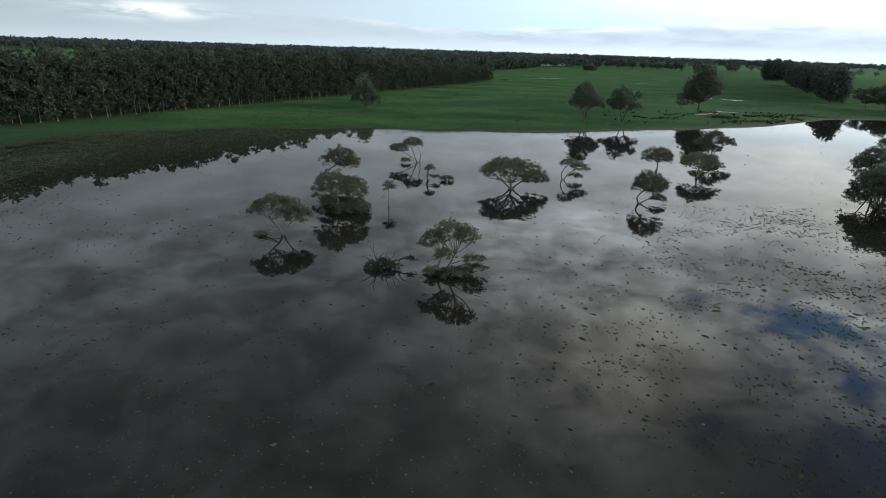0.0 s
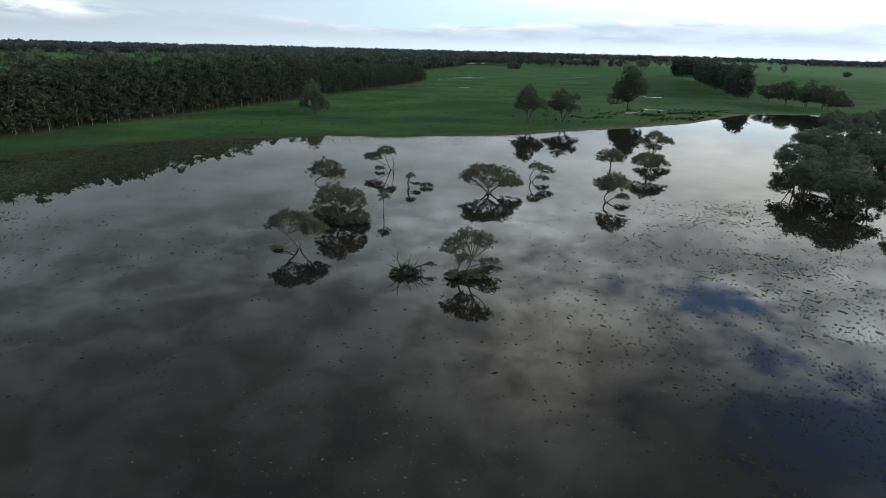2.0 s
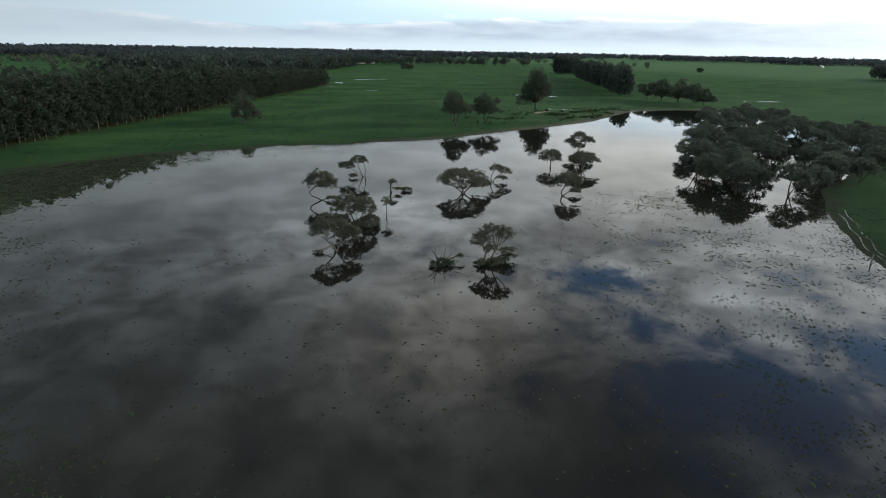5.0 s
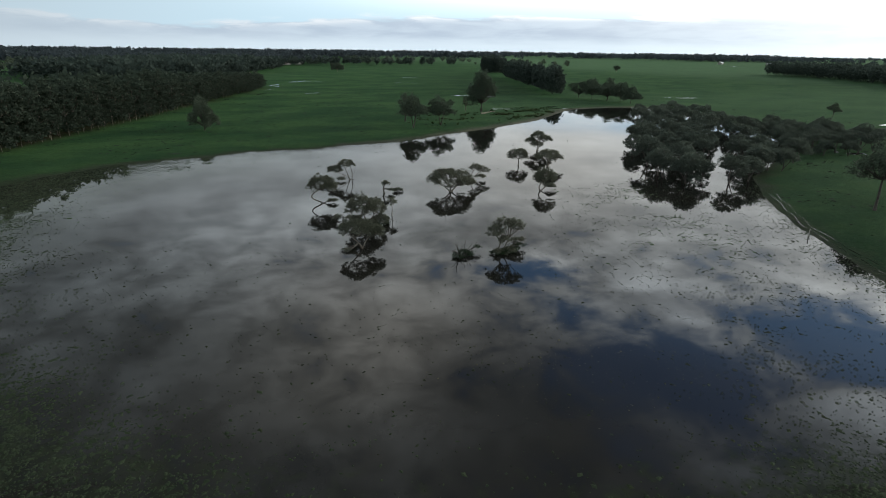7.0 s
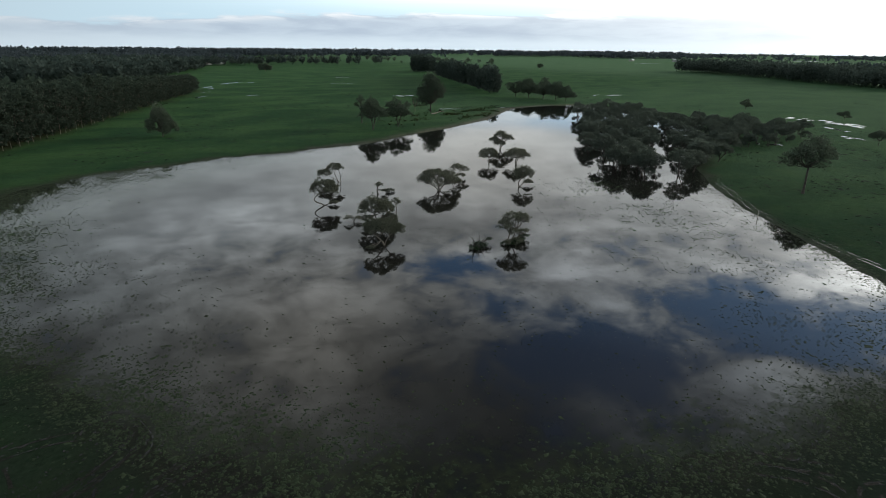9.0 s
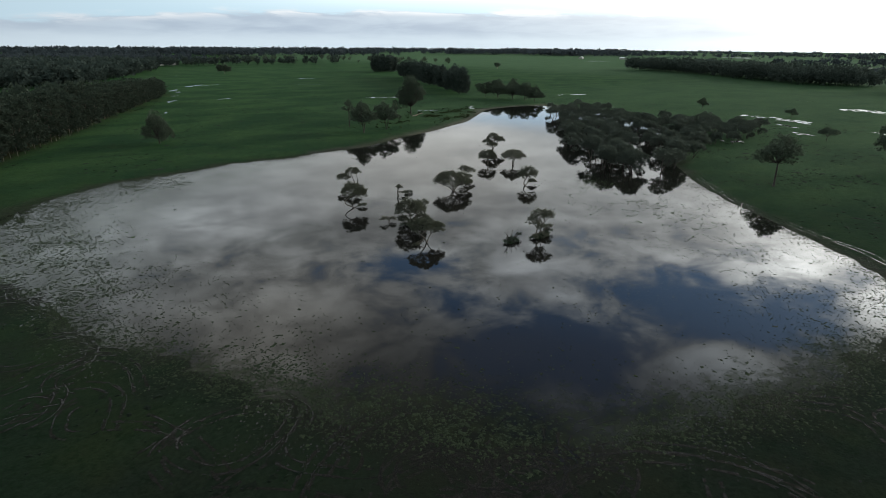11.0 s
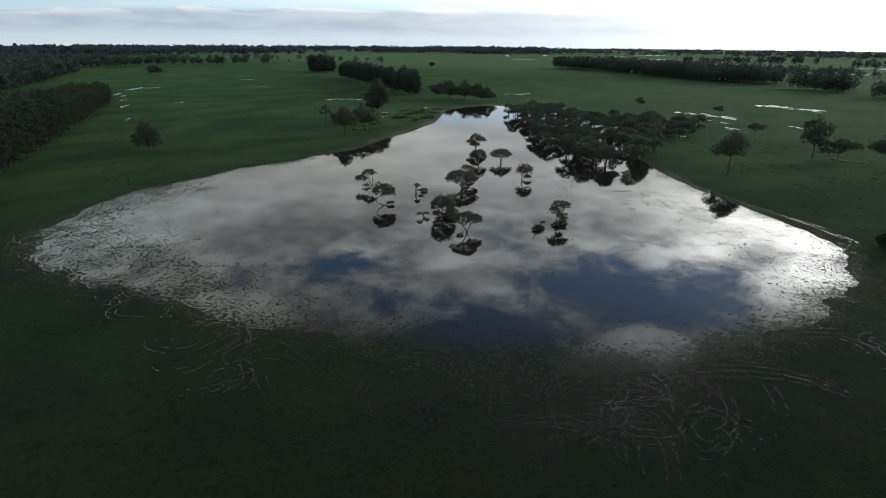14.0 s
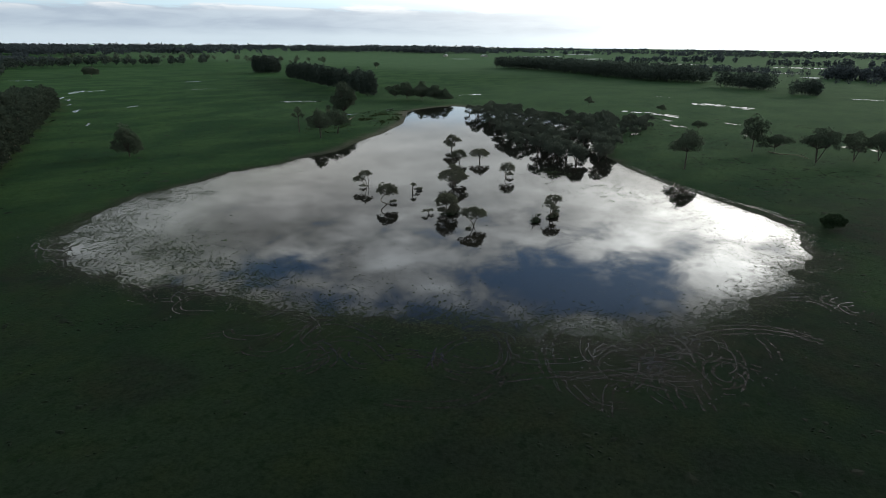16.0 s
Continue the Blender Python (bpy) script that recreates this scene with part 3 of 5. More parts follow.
def leaf_cloud(blobs, rng, tuft, leaves, leaf, fill=1.0, low=-0.7):
    """Leaves in tufts over the outside of each blob (x, y, z, rx, ry, rz): vertices and faces of small bent quads."""
    spots = []
    for x, y, z, rx, ry, rz in blobs:
        area = (rx * ry + rx * rz + ry * rz) * 4.2
        n = max(4, int(fill * area / (tuft * tuft * 2.0)))
        d = rng.normal(size=(n * 3, 3))
        d /= np.linalg.norm(d, axis=1)[:, None]
        d = d[d[:, 2] > low][:n]
        r = rng.uniform(0.55, 1.08, (len(d), 1))
        spots.append(np.array([x, y, z]) + d * r * np.array([rx, ry, rz]))
    spots = np.concatenate(spots)
    size = rng.uniform(0.7, 1.25, (len(spots), 1, 1)) * tuft
    centre = spots[:, None, :] + rng.normal(size=(len(spots), leaves, 3)) * size * np.array([0.55, 0.55, 0.36])
    centre = centre.reshape(-1, 3)
    n = len(centre)
    a = rng.normal(size=(n, 3)) * np.array([1, 1, 0.7])
    a /= np.linalg.norm(a, axis=1)[:, None]
    b = np.cross(a, rng.normal(size=(n, 3)))
    b /= np.linalg.norm(b, axis=1)[:, None]
    s = leaf * rng.uniform(0.6, 1.4, (n, 1))
    verts = np.stack([centre - a * s, centre + b * s * 0.55, centre + a * s, centre - b * s * 0.55], 1).reshape(-1, 3)
    return verts, np.arange(n * 4).reshape(n, 4)


def tree_thing(name, label, category, group, base, blobs, fork, girth, seed, leaf_mat, bark_mat, tuft=0.55, leaves=26, leaf=0.17, fill=1.0,
               stems=1, lean=(0.0, 0.0), twigs=0, wobble=0.25, sunk=0.3, forks=4):
    """A tree: an Empty at the foot, with a trunk, one limb for each mass of leaves and a crown."""
    rng = np.random.RandomState(seed)
    top = new(name)
    top.location = base
    trunks, ends = [], []
    for k in range(stems):
        a = 2 * math.pi * k / stems + rng.rand()
        foot = (0.25 * girth * k * math.cos(a) * 4, 0.25 * girth * k * math.sin(a) * 4, -sunk)
        end = Vector((lean[0] + (0.5 * k) * math.cos(a), lean[1] + (0.5 * k) * math.sin(a), fork))
        pts = bent(foot, end, rng, wobble * fork * 0.3, 6)
        trunks.append(tube(pts, [girth * (1.25 if i == 0 else 1.0 - 0.07 * i) for i in range(7)], 9))
        ends.append(pts[-1])
    v, f = joined(trunks)
    trunk = part("trunk", mesh_of("trunk", v, f, bark_mat, True), top)
    for k, (x, y, z, rx, ry, rz) in enumerate(blobs):
        start = ends[k % stems]
        goal = Vector((x, y, z + rz * 0.2))
        pieces = []
        if goal.z < start.z:
            start = start * max(0.25, goal.z / start.z * 0.6)
        path = bent(start, goal, rng, 0.12 * (goal - start).length, 5, 0.1)
        g = girth * 0.55
        pieces.append(tube(path, [g * (1 - 0.15 * i) for i in range(6)], 6 if forks > 2 else 4))
        for q in range(forks):
            d = Vector(rng.normal(size=3)).normalized()
            tip = goal + Vector((d.x * rx, d.y * ry, abs(d.z) * rz)) * 0.9
            s = path[rng.randint(2, 5)]
            pieces.append(tube(bent(s, tip, rng, 0.15 * (tip - s).length, 3), [g * 0.42, g * 0.33, g * 0.22, g * 0.1], 5))
        v, f = joined(pieces)
        part("limb", mesh_of("limb", v, f, bark_mat, True), trunk)
    for q in range(twigs):
        s = ends[0] * rng.uniform(0.3, 1.0)
        a = rng.rand() * 6.28
        tip = s + Vector((math.cos(a), math.sin(a), rng.uniform(0.1, 0.9))) * rng.uniform(1.2, 2.6)
        v, f = tube(bent(s, tip, rng, 0.3, 4), [girth * 0.3, girth * 0.26, girth * 0.2, girth * 0.14, girth * 0.06], 5)
        part("bare_twig", mesh_of("bare_twig", v, f, BARK_DARK, True), top, "leafless dead grey twig")
    v, f = leaf_cloud(blobs, rng, tuft, leaves, leaf, fill)
    part("crown", mesh_of("crown", v, f, leaf_mat), top)
    return tagged(top, label, category, group)


FLOODED = "trees standing in the flood"


def smooth(points, rounds=3):
    """Round off the corners of a stem."""
    p = [Vector(q) for q in points]
    for _ in range(rounds):
        n = [p[0]]
        for a, b in zip(p, p[1:]):
            n += [a.lerp(b, 0.25), a.lerp(b, 0.75)]
        p = n + [p[-1]]
    return p


def canopy(domes, rng, tuft, leaves, leaf, fill):
    """Leaves in tufts on the upper shell of each dome (x, y, rim height, rx, ry, rise), with an uneven outline and gaps."""
    spots = []
    for x, y, z, rx, ry, rz in domes:
        n = max(6, int(fill * 6.283 * math.sqrt(rx * ry) * (0.45 * math.sqrt(rx * ry) + 0.55 * rz) / (tuft * tuft * 1.1)))
        d = rng.normal(size=(n * 4, 3))
        d /= np.linalg.norm(d, axis=1)[:, None]
        d[:, 2] = np.where(d[:, 2] < -0.12, -d[:, 2], d[:, 2])
        a = np.arctan2(d[:, 1], d[:, 0])
        p1, p2, p3 = rng.rand(3) * 6.28
        lump = 1 + 0.10 * np.sin(3 * a + p1) + 0.09 * np.sin(5 * a + p2 + 3 * d[:, 2]) + 0.07 * np.sin(9 * d[:, 2] + 4 * a + p3)
        gap = np.sin(5 * a + p2) * np.sin(6 * d[:, 2] + p3) + 0.5 * np.sin(11 * a + p1)
        keep = (gap + rng.uniform(-0.9, 0.9, len(d))) < 0.95
        d, lump = d[keep][:n], lump[keep][:n]
        r = rng.uniform(0.74, 1.02, len(d)) * lump
        spots.append(np.array([x, y, z]) + d * r[:, None] * np.array([rx, ry, rz]))
    spots = np.concatenate(spots)
    spots[:, 2] = np.maximum(spots[:, 2], 0.15)
    size = rng.uniform(0.7, 1.3, (len(spots), 1, 1)) * tuft
    centre = (spots[:, None, :] + rng.normal(size=(len(spots), leaves, 3)) * size * np.array([0.5, 0.5, 0.30])).reshape(-1, 3)
    n = len(centre)
    a = rng.normal(size=(n, 3)) * np.array([1, 1, 0.6])
    a /= np.linalg.norm(a, axis=1)[:, None]
    b = np.cross(a, rng.normal(size=(n, 3)))
    b /= np.linalg.norm(b, axis=1)[:, None]
    q = leaf * rng.uniform(0.6, 1.4, (n, 1))
    verts = np.stack([centre - a * q, centre + b * q * 0.6, centre + a * q, centre - b * q * 0.6], 1).reshape(-1, 3)
    return verts, np.arange(n * 4).reshape(n, 4)


def dome_tree(name, label, group, at, domes, stems, girth, seed, leaf_mat, bark_mat, tuft=0.38, leaves=28, leaf=0.105, fill=1.0, limbs=6, dead=(), skirt=()):
    """A paperbark: one or more bent stems (each a list of points from the foot to its fork), bare limbs that rise from the fork, and leaf domes."""
    rng = np.random.RandomState(seed)
    top = new(name)
    top.location = (at[0], at[1], at[2] if len(at) > 2 else 0)
    forks, boles = [], []
    for k, line in enumerate(stems):
        line = smooth([(line[0][0], line[0][1], -0.04)] + list(line[1:]))
        g = girth * (1 if k == 0 else 0.75)
        v, f = tube(line, [g * (1.35 - 0.75 * min(1, 3 * q / len(line)) * 0.45 - 0.45 * q / len(line)) for q in range(len(line))], 8)
        bole = part("trunk" if k == 0 else "stem", mesh_of("trunk", v, f, bark_mat, True), top)
        forks.append(line)
        boles.append(bole)
    for x, y, z, rx, ry, rz in domes:
        n = max(3, int(limbs * min(1.4, rx / 3.0)))
        for q in range(n):
            which = min(range(len(forks)), key=lambda w: (forks[w][-1] - Vector((x, y, z))).length)
            line = forks[which]
            a = 6.283 * (q + rng.uniform(-0.3, 0.3)) / n
            e = rng.uniform(0.25, 1.0)
            tip = Vector((x + 0.86 * rx * math.cos(a) * math.cos(e), y + 0.86 * ry * math.sin(a) * math.cos(e), max(0.3, z + 0.86 * rz * math.sin(e))))
            root = line[-1] if tip.z > line[-1].z * 0.8 else line[max(1, int(len(line) * 0.55))]
            mid = root.lerp(tip, 0.5) + Vector((0, 0, -0.08 * (tip - root).length)) + Vector(rng.uniform(-1, 1, 3)) * 0.10 * (tip - root).length
            path = smooth([root, mid, tip], 2)
            g = girth * 0.42
            pieces = [tube(path, [g * (1 - 0.75 * w / (len(path) - 1)) for w in range(len(path))], 5)]
            for w in range(3):
                s0 = path[rng.randint(len(path) // 3, len(path) - 1)]
                t0 = tip + Vector(rng.normal(size=3)) * 0.28 * min(rx, rz + 1)
                pieces.append(tube([s0, s0.lerp(t0, 0.5) + Vector(rng.uniform(-0.15, 0.15, 3)), t0], [g * 0.42, g * 0.3, g * 0.12], 4))
            v, f = joined(pieces)
            part("limb", mesh_of("limb", v, f, bark_mat, True), boles[which])
    for a, b in dead:
        path = bent(a, b, rng, 0.12 * (Vector(b) - Vector(a)).length, 5)
        v, f = tube(path, [girth * 0.3 * (1 - 0.16 * w) for w in range(6)], 5)
        part("bare_branch", mesh_of("bare_branch", v, f, BARK_DARK, True), top, "leafless dead grey branch")
    v, f = canopy(domes, rng, tuft, leaves, leaf, fill)
    part("crown", mesh_of("crown", v, f, leaf_mat), top)
    if skirt:
        v, f = leaf_cloud(skirt, rng, 0.32, 22, 0.10, 0.8)
        v[:, 2] = np.maximum(v[:, 2], 0.03)
        part("skirt", mesh_of("skirt", v, f, LEAF_SHRUB), top, "fresh green leaves at water level")
    return tagged(top, label, "tree", group)


def flooded(label, at, domes, stems, girth, seed, tall=0.88, **more):
    tree = dome_tree("flooded_tree", label, FLOODED, at, domes, stems, girth, seed, LEAF_PAPER, BARK_PAPER, **more)
    tree.scale = (1.0, 1.0, tall)
    return tree


flooded("open paperbark tree with low green branches standing in water", (0.9, 66.3),
        [(-1.0, 0.3, 3.9, 1.7, 1.6, 1.6), (1.3, 0.6, 5.1, 2.0, 1.9, 1.9), (3.1, -0.4, 5.0, 1.5, 1.5, 1.6), (0.6, -0.6, 2.6, 1.2, 1.1, 1.0), (4.3, 0.4, 1.7, 1.5, 1.2, 0.8), (1.6, -0.5, 0.2, 1.7, 1.4, 0.9), (-0.9, -0.5, 0.5, 0.9, 0.9, 0.7)],
        [[(0, 0, 0), (-0.2, 0, 1.0), (0.3, 0.1, 2.4)], [(0.3, 0.1, 0), (1.2, 0, 1.2), (1.9, -0.1, 2.8)], [(0.5, 0, 0), (2.0, 0.2, 0.8), (3.2, 0.3, 1.3)]], 0.19, 11, tall=0.97, fill=0.66, limbs=9, skirt=[(0.6, -0.5, 0.35, 1.7, 1.2, 0.4), (2.6, -0.2, 0.45, 1.6, 1.0, 0.4), (-1.2, 0, 0.3, 0.9, 0.8, 0.3), (4.6, 0.2, 0.9, 1.4, 0.9, 0.4)],
        dead=[((2, 0, 1.0), (6.6, 0.5, 1.6)), ((1.5, 0, 1.4), (5.6, -0.9, 2.7)), ((0, 0, 1.0), (-2.6, 0.4, 1.5)), ((2.6, 0, 1.1), (6.9, -0.2, 0.7))])
flooded("leaning paperbark with a broad flat crown standing in water", (-22.0, 79.8),
        [(-0.7, 0, 4.4, 3.8, 3.5, 2.2), (2.5, -0.4, 3.3, 2.2, 2.1, 1.9), (-3.1, -0.2, 0.1, 0.8, 0.7, 0.6)],
        [[(0, 0, 0), (-0.3, 0, 1.1), (-1.6, 0.1, 2.5)], [(0.2, 0.1, 0), (0.6, 0, 1.2), (1.3, 0, 2.2)]], 0.18, 12, fill=0.9, limbs=6, dead=[((0, 0, 0.6), (-2.9, 0, 1.1))])
flooded("dense many-headed paperbark with skirts of leaves down to the water", (-15.7, 93.9),
        [(-1.2, 0, 3.8, 3.4, 3.2, 4.0), (2.0, 0.4, 3.4, 2.4, 2.4, 3.0), (3.0, -0.2, 0.7, 2.0, 1.8, 2.0), (0.6, -0.8, 0.2, 1.8, 1.6, 1.5), (-2.4, 0.5, 1.2, 1.6, 1.5, 1.5)],
        [[(0, 0, 0), (-0.4, 0, 1.4), (-0.9, 0, 3.0)], [(0.3, 0, 0), (0.7, 0.1, 1.3), (1.6, 0.2, 2.6)], [(0.1, 0.2, 0), (-0.8, 0.3, 0.8), (-2.0, 0.4, 1.2)]], 0.19, 13, fill=0.85, limbs=6, skirt=[(0, -1.4, 0.4, 2.4, 1.2, 0.5), (3.4, -0.6, 0.4, 1.6, 1.2, 0.5), (-2.6, 0, 0.4, 1.2, 1.0, 0.4)])
flooded("tall paperbark on one crooked stem with a rounded head", (-19.5, 116.4),
        [(-0.1, 0, 4.8, 3.6, 3.4, 3.2), (1.8, -0.6, 4.0, 2.0, 1.9, 2.0), (2.4, -0.8, 0.5, 1.3, 1.1, 0.8)],
        [[(0, 0, 0), (-0.5, 0.1, 0.5), (-2.4, 0.3, 1.4), (-2.6, 0.3, 2.6), (-1.0, 0.1, 3.8)], [(0.1, 0, 0), (1.0, -0.4, 0.4), (2.2, -0.7, 0.8)]], 0.20, 14, fill=0.85, limbs=8)
flooded("slender young paperbark sapling standing in water", (-8.2, 98.4),
        [(0.0, 0, 3.5, 1.1, 1.0, 1.6)], [[(0, 0, 0), (0.1, 0, 1.8), (0, 0, 3.4)]], 0.10, 15, fill=0.8, limbs=9, dead=[((0, 0, 0.8), (-1.0, 0.2, 1.0)), ((0, 0, 1.2), (1.1, 0.1, 1.1))])
flooded("small paperbark with several thin bare stems and a one-sided crown", (-4.8, 139.5),
        [(-1.2, 0, 4.9, 2.4, 2.2, 2.0), (-4.4, 0.1, 3.4, 2.2, 2.0, 1.7), (-3.0, -0.6, 0.6, 1.2, 1.0, 0.7)],
        [[(0, 0, 0), (-0.6, 0, 1.6), (-1.4, 0, 4.0)], [(0.3, 0, 0), (-0.9, 0.1, 1.2), (-3.6, 0.1, 2.8)], [(0.6, 0.1, 0), (0.8, 0.1, 2.2), (0.2, 0, 4.4)]], 0.13, 16, fill=0.9, limbs=5,
        dead=[((0.5, 0, 0), (1.9, 0.3, 3.4)), ((0.5, 0, 0), (0.9, -0.2, 3.0)), ((0, 0, 0.2), (-1.9, 0.2, 0.9)), ((0.6, 0, 0), (3.0, 0, 0.5))])
flooded("short broken snag with a tuft of leaves on top", (-1.7, 119.9),
        [(0.3, 0, 2.8, 1.0, 0.95, 1.1), (1.9, -0.8, 0.9, 0.9, 0.8, 0.6)], [[(0, 0, 0), (-0.3, 0, 1.3), (0.2, 0, 2.9)]], 0.24, 17, fill=0.9, limbs=6, dead=[((0, 0, 1.2), (2.0, -0.8, 1.2)), ((0, 0, 0.6), (-1.1, 0.2, 1.3))])
flooded("wide spreading paperbark with a domed crown standing in water", (15.3, 113.9),
        [(-0.6, 0, 3.7, 5.9, 5.4, 3.3), (4.9, 0.6, 2.0, 2.6, 2.4, 2.3)],
        [[(0, 0, 0), (-0.1, 0, 0.7), (-0.2, 0, 1.4)], [(0.2, 0, 0), (0.8, 0.1, 0.8), (2.0, 0.3, 1.7)], [(-0.2, 0, 0), (-0.9, -0.1, 0.9), (-2.0, -0.2, 1.8)]], 0.30, 18, fill=0.95, limbs=9)
flooded("ragged thin-crowned paperbark standing in water", (27.8, 124.4),
        [(1.0, 0, 4.0, 1.9, 1.7, 1.5), (3.6, 0.2, 2.8, 2.2, 2.0, 1.6), (2.6, -0.6, 0.9, 1.6, 1.4, 1.0)],
        [[(0, 0, 0), (-0.5, 0, 1.4), (0.4, 0, 3.2)], [(0.3, 0, 0), (1.0, 0.1, 1.4), (2.6, 0.1, 2.6)]], 0.14, 19, fill=0.6, limbs=8)
flooded("crooked paperbark with a bent stem and a flat head", (38.4, 104.9),
        [(1.4, 0, 3.6, 3.1, 2.8, 3.4), (3.6, 0.2, 1.0, 1.5, 1.3, 1.0)],
        [[(0, 0, 0), (-0.5, 0, 0.9), (-0.4, 0, 1.8), (0.7, 0, 3.0)], [(0.1, 0, 0), (1.4, 0.1, 0.9), (2.8, 0.2, 1.6)]], 0.20, 20, fill=0.9, limbs=8)
flooded("small umbrella-shaped paperbark standing in water", (53.6, 138.4),
        [(0, 0, 3.0, 3.5, 3.2, 3.4)], [[(0, 0, 0), (0.2, 0, 1.2), (-0.1, 0, 2.4)]], 0.21, 21, fill=1.0, limbs=8)
flooded("tall layered paperbark with leaf masses in tiers", (76.0, 159.0),
        [(0.4, 0, 6.0, 3.0, 2.8, 2.5), (3.4, -0.4, 4.6, 2.5, 2.3, 2.0), (-3.0, 0.3, 4.4, 2.2, 2.0, 1.7), (0.3, 0.6, 2.4, 2.6, 2.4, 1.8)],
        [[(0, 0, 0), (0.2, 0, 2.2), (0.1, 0, 4.6)], [(0.2, 0, 0), (1.0, 0, 2.0), (2.6, -0.2, 3.8)]], 0.22, 22, fill=0.9, limbs=6, dead=[((1, 0, 3), (6.2, -0.6, 3.6))])
flooded("low umbrella-crowned paperbark standing in water", (61.0, 132.2),
        [(0, 0, 3.2, 4.6, 4.2, 3.1)], [[(0, 0, 0), (-0.1, 0, 1.2), (0.1, 0, 2.4)], [(0.2, 0, 0), (0.8, 0.3, 1.1), (1.6, 0.5, 2.2)]], 0.23, 23, fill=1.0, limbs=8)
flooded("low straggling paperbark with bare curling branches", (-19.8, 98.6),
        [(-1.0, 0.3, 1.0, 1.1, 1.0, 0.9), (1.2, -0.2, 0.6, 1.2, 1.0, 0.9)], [[(0, 0, 0), (0.3, 0, 0.5), (0.1, 0, 1.2)]], 0.12, 24, fill=0.5, limbs=8,
        dead=[((0, 0, 0.4), (-2.6, 0.6, 2.2)), ((0, 0, 0.5), (2.2, 0.4, 1.9)), ((0, 0, 0.3), (-2.2, -0.7, 0.9)), ((0, 0, 0.6), (0.6, 0.4, 2.6))])

# a toppled, half sunken tree with green regrowth, and a small drowned shrub
rng = np.random.RandomState(5)
fallen = new("fallen_tree")
fallen.location = (-6.4, 67.8, 0)
STICKS = [((-0.4, 0, -0.3), (-1.0, 0.2, 3.3), 0.07), ((0.3, 0, 0.2), (1.7, -0.5, 2.3), 0.06), ((-0.6, 0, 0), (0.6, 0.4, 2.0), 0.06),
          ((0.4, 0, 0.3), (3.9, 0.9, 1.2), 0.10), ((-0.2, 0, 0.2), (-2.1, 0.7, 0.9), 0.08), ((2.2, 0.4, 0.7), (3.6, -0.4, 1.8), 0.05),
          ((-0.5, 0, 0), (-2.6, -0.6, 1.7), 0.06), ((0.2, 0, 0.2), (0.9, 0.3, 3.0), 0.05), ((1.0, 0.1, 0.4), (2.4, -1.0, 1.6), 0.05), ((0, 0, 0), (0.2, -1.9, 1.2), 0.06), ((-0.8, 0.1, 1.6), (-1.9, 0.5, 2.7), 0.04)]
for a, b, g in STICKS:
    p = bent(a, b, rng, 0.22, 6, 0.15)
    v, f = tube(p, [1.6 * g * (1 - 0.13 * k) for k in range(7)], 6)
    part("bough", mesh_of("bough", v, f, BARK_DARK, True), fallen)
v, f = leaf_cloud([(0, 0, 0.5, 1.5, 1.4, 0.7), (-1.3, 0, 0.35, 1.0, 0.9, 0.4), (1.2, -0.2, 0.4, 1.1, 0.9, 0.4), (3.4, 0.7, 1.0, 0.8, 0.6, 0.3)], rng, 0.35, 20, 0.12, 0.5)
part("regrowth", mesh_of("regrowth", v, f, LEAF_SHRUB), fallen, "fresh green leafy regrowth")
tagged(fallen, "toppled dead tree with green regrowth lying in the flood", "fallen tree")

shrub = new("drowned_shrub")
shrub.location = (2.4, 120.2, 0)
for k in range(6):
    a = k * 1.05
    v, f = tube(bent((0, 0, -0.2), (1.3 * math.cos(a), 0.9 * math.sin(a), 0.9), rng, 0.1, 4), [0.05, 0.045, 0.035, 0.025, 0.015], 5)
    part("stem", mesh_of("stem", v, f, BARK_DARK, True), shrub)
v, f = leaf_cloud([(0, 0, 0.5, 1.5, 1.0, 0.4)], rng, 0.35, 20, 0.14, 0.8)
part("crown", mesh_of("crown", v, f, LEAF_PAPER), shrub)
tagged(shrub, "small half-drowned shrub in the flood", "shrub")

# ------------------------------------------------------------------ larger trees on the pasture


def masses(rng, high, low, spread, n, flat=0.75, dome=0.3):
    """n leaf masses that fill a crown between low and high, spread metres to each side."""
    r = []
    for k in range(n):
        f = (k + 0.5) / n
        s = spread * rng.uniform(0.32, 0.48)
        z = low + s * flat * 0.8 + (high - low - 1.75 * s * flat) * f
        wide = (spread - s * 0.8) * math.sqrt(max(0.12, 1 - (abs(f - 0.35) / 0.75) ** 2))
        a = k * 2.4 + rng.rand() * 0.8
        d = wide * rng.uniform(0.75, 1.1) * (dome if k == n - 1 else 1)
        r.append((d * math.cos(a), d * math.sin(a), z, s, s * rng.uniform(0.85, 1.1), s * flat))
    return r


def gum(at, high, spread, low, seed, label, n=7, leaf_mat=None, name="paddock_tree", group="trees on the pasture", girth=None, fill=0.72, stems=1):
    rng = np.random.RandomState(seed)
    k = high / 15.0
    return tree_thing(name, label, "tree", group, (at[0], at[1], z_at(*at)), masses(rng, high, low, spread, n + 4), max(low * 0.9, high * 0.2), girth or 0.34 * k, seed,
                      leaf_mat or LEAF_GUM, BARK_GUM, tuft=0.95 * k + 0.1, leaves=19, leaf=0.29 * k + 0.06, fill=fill, stems=stems)


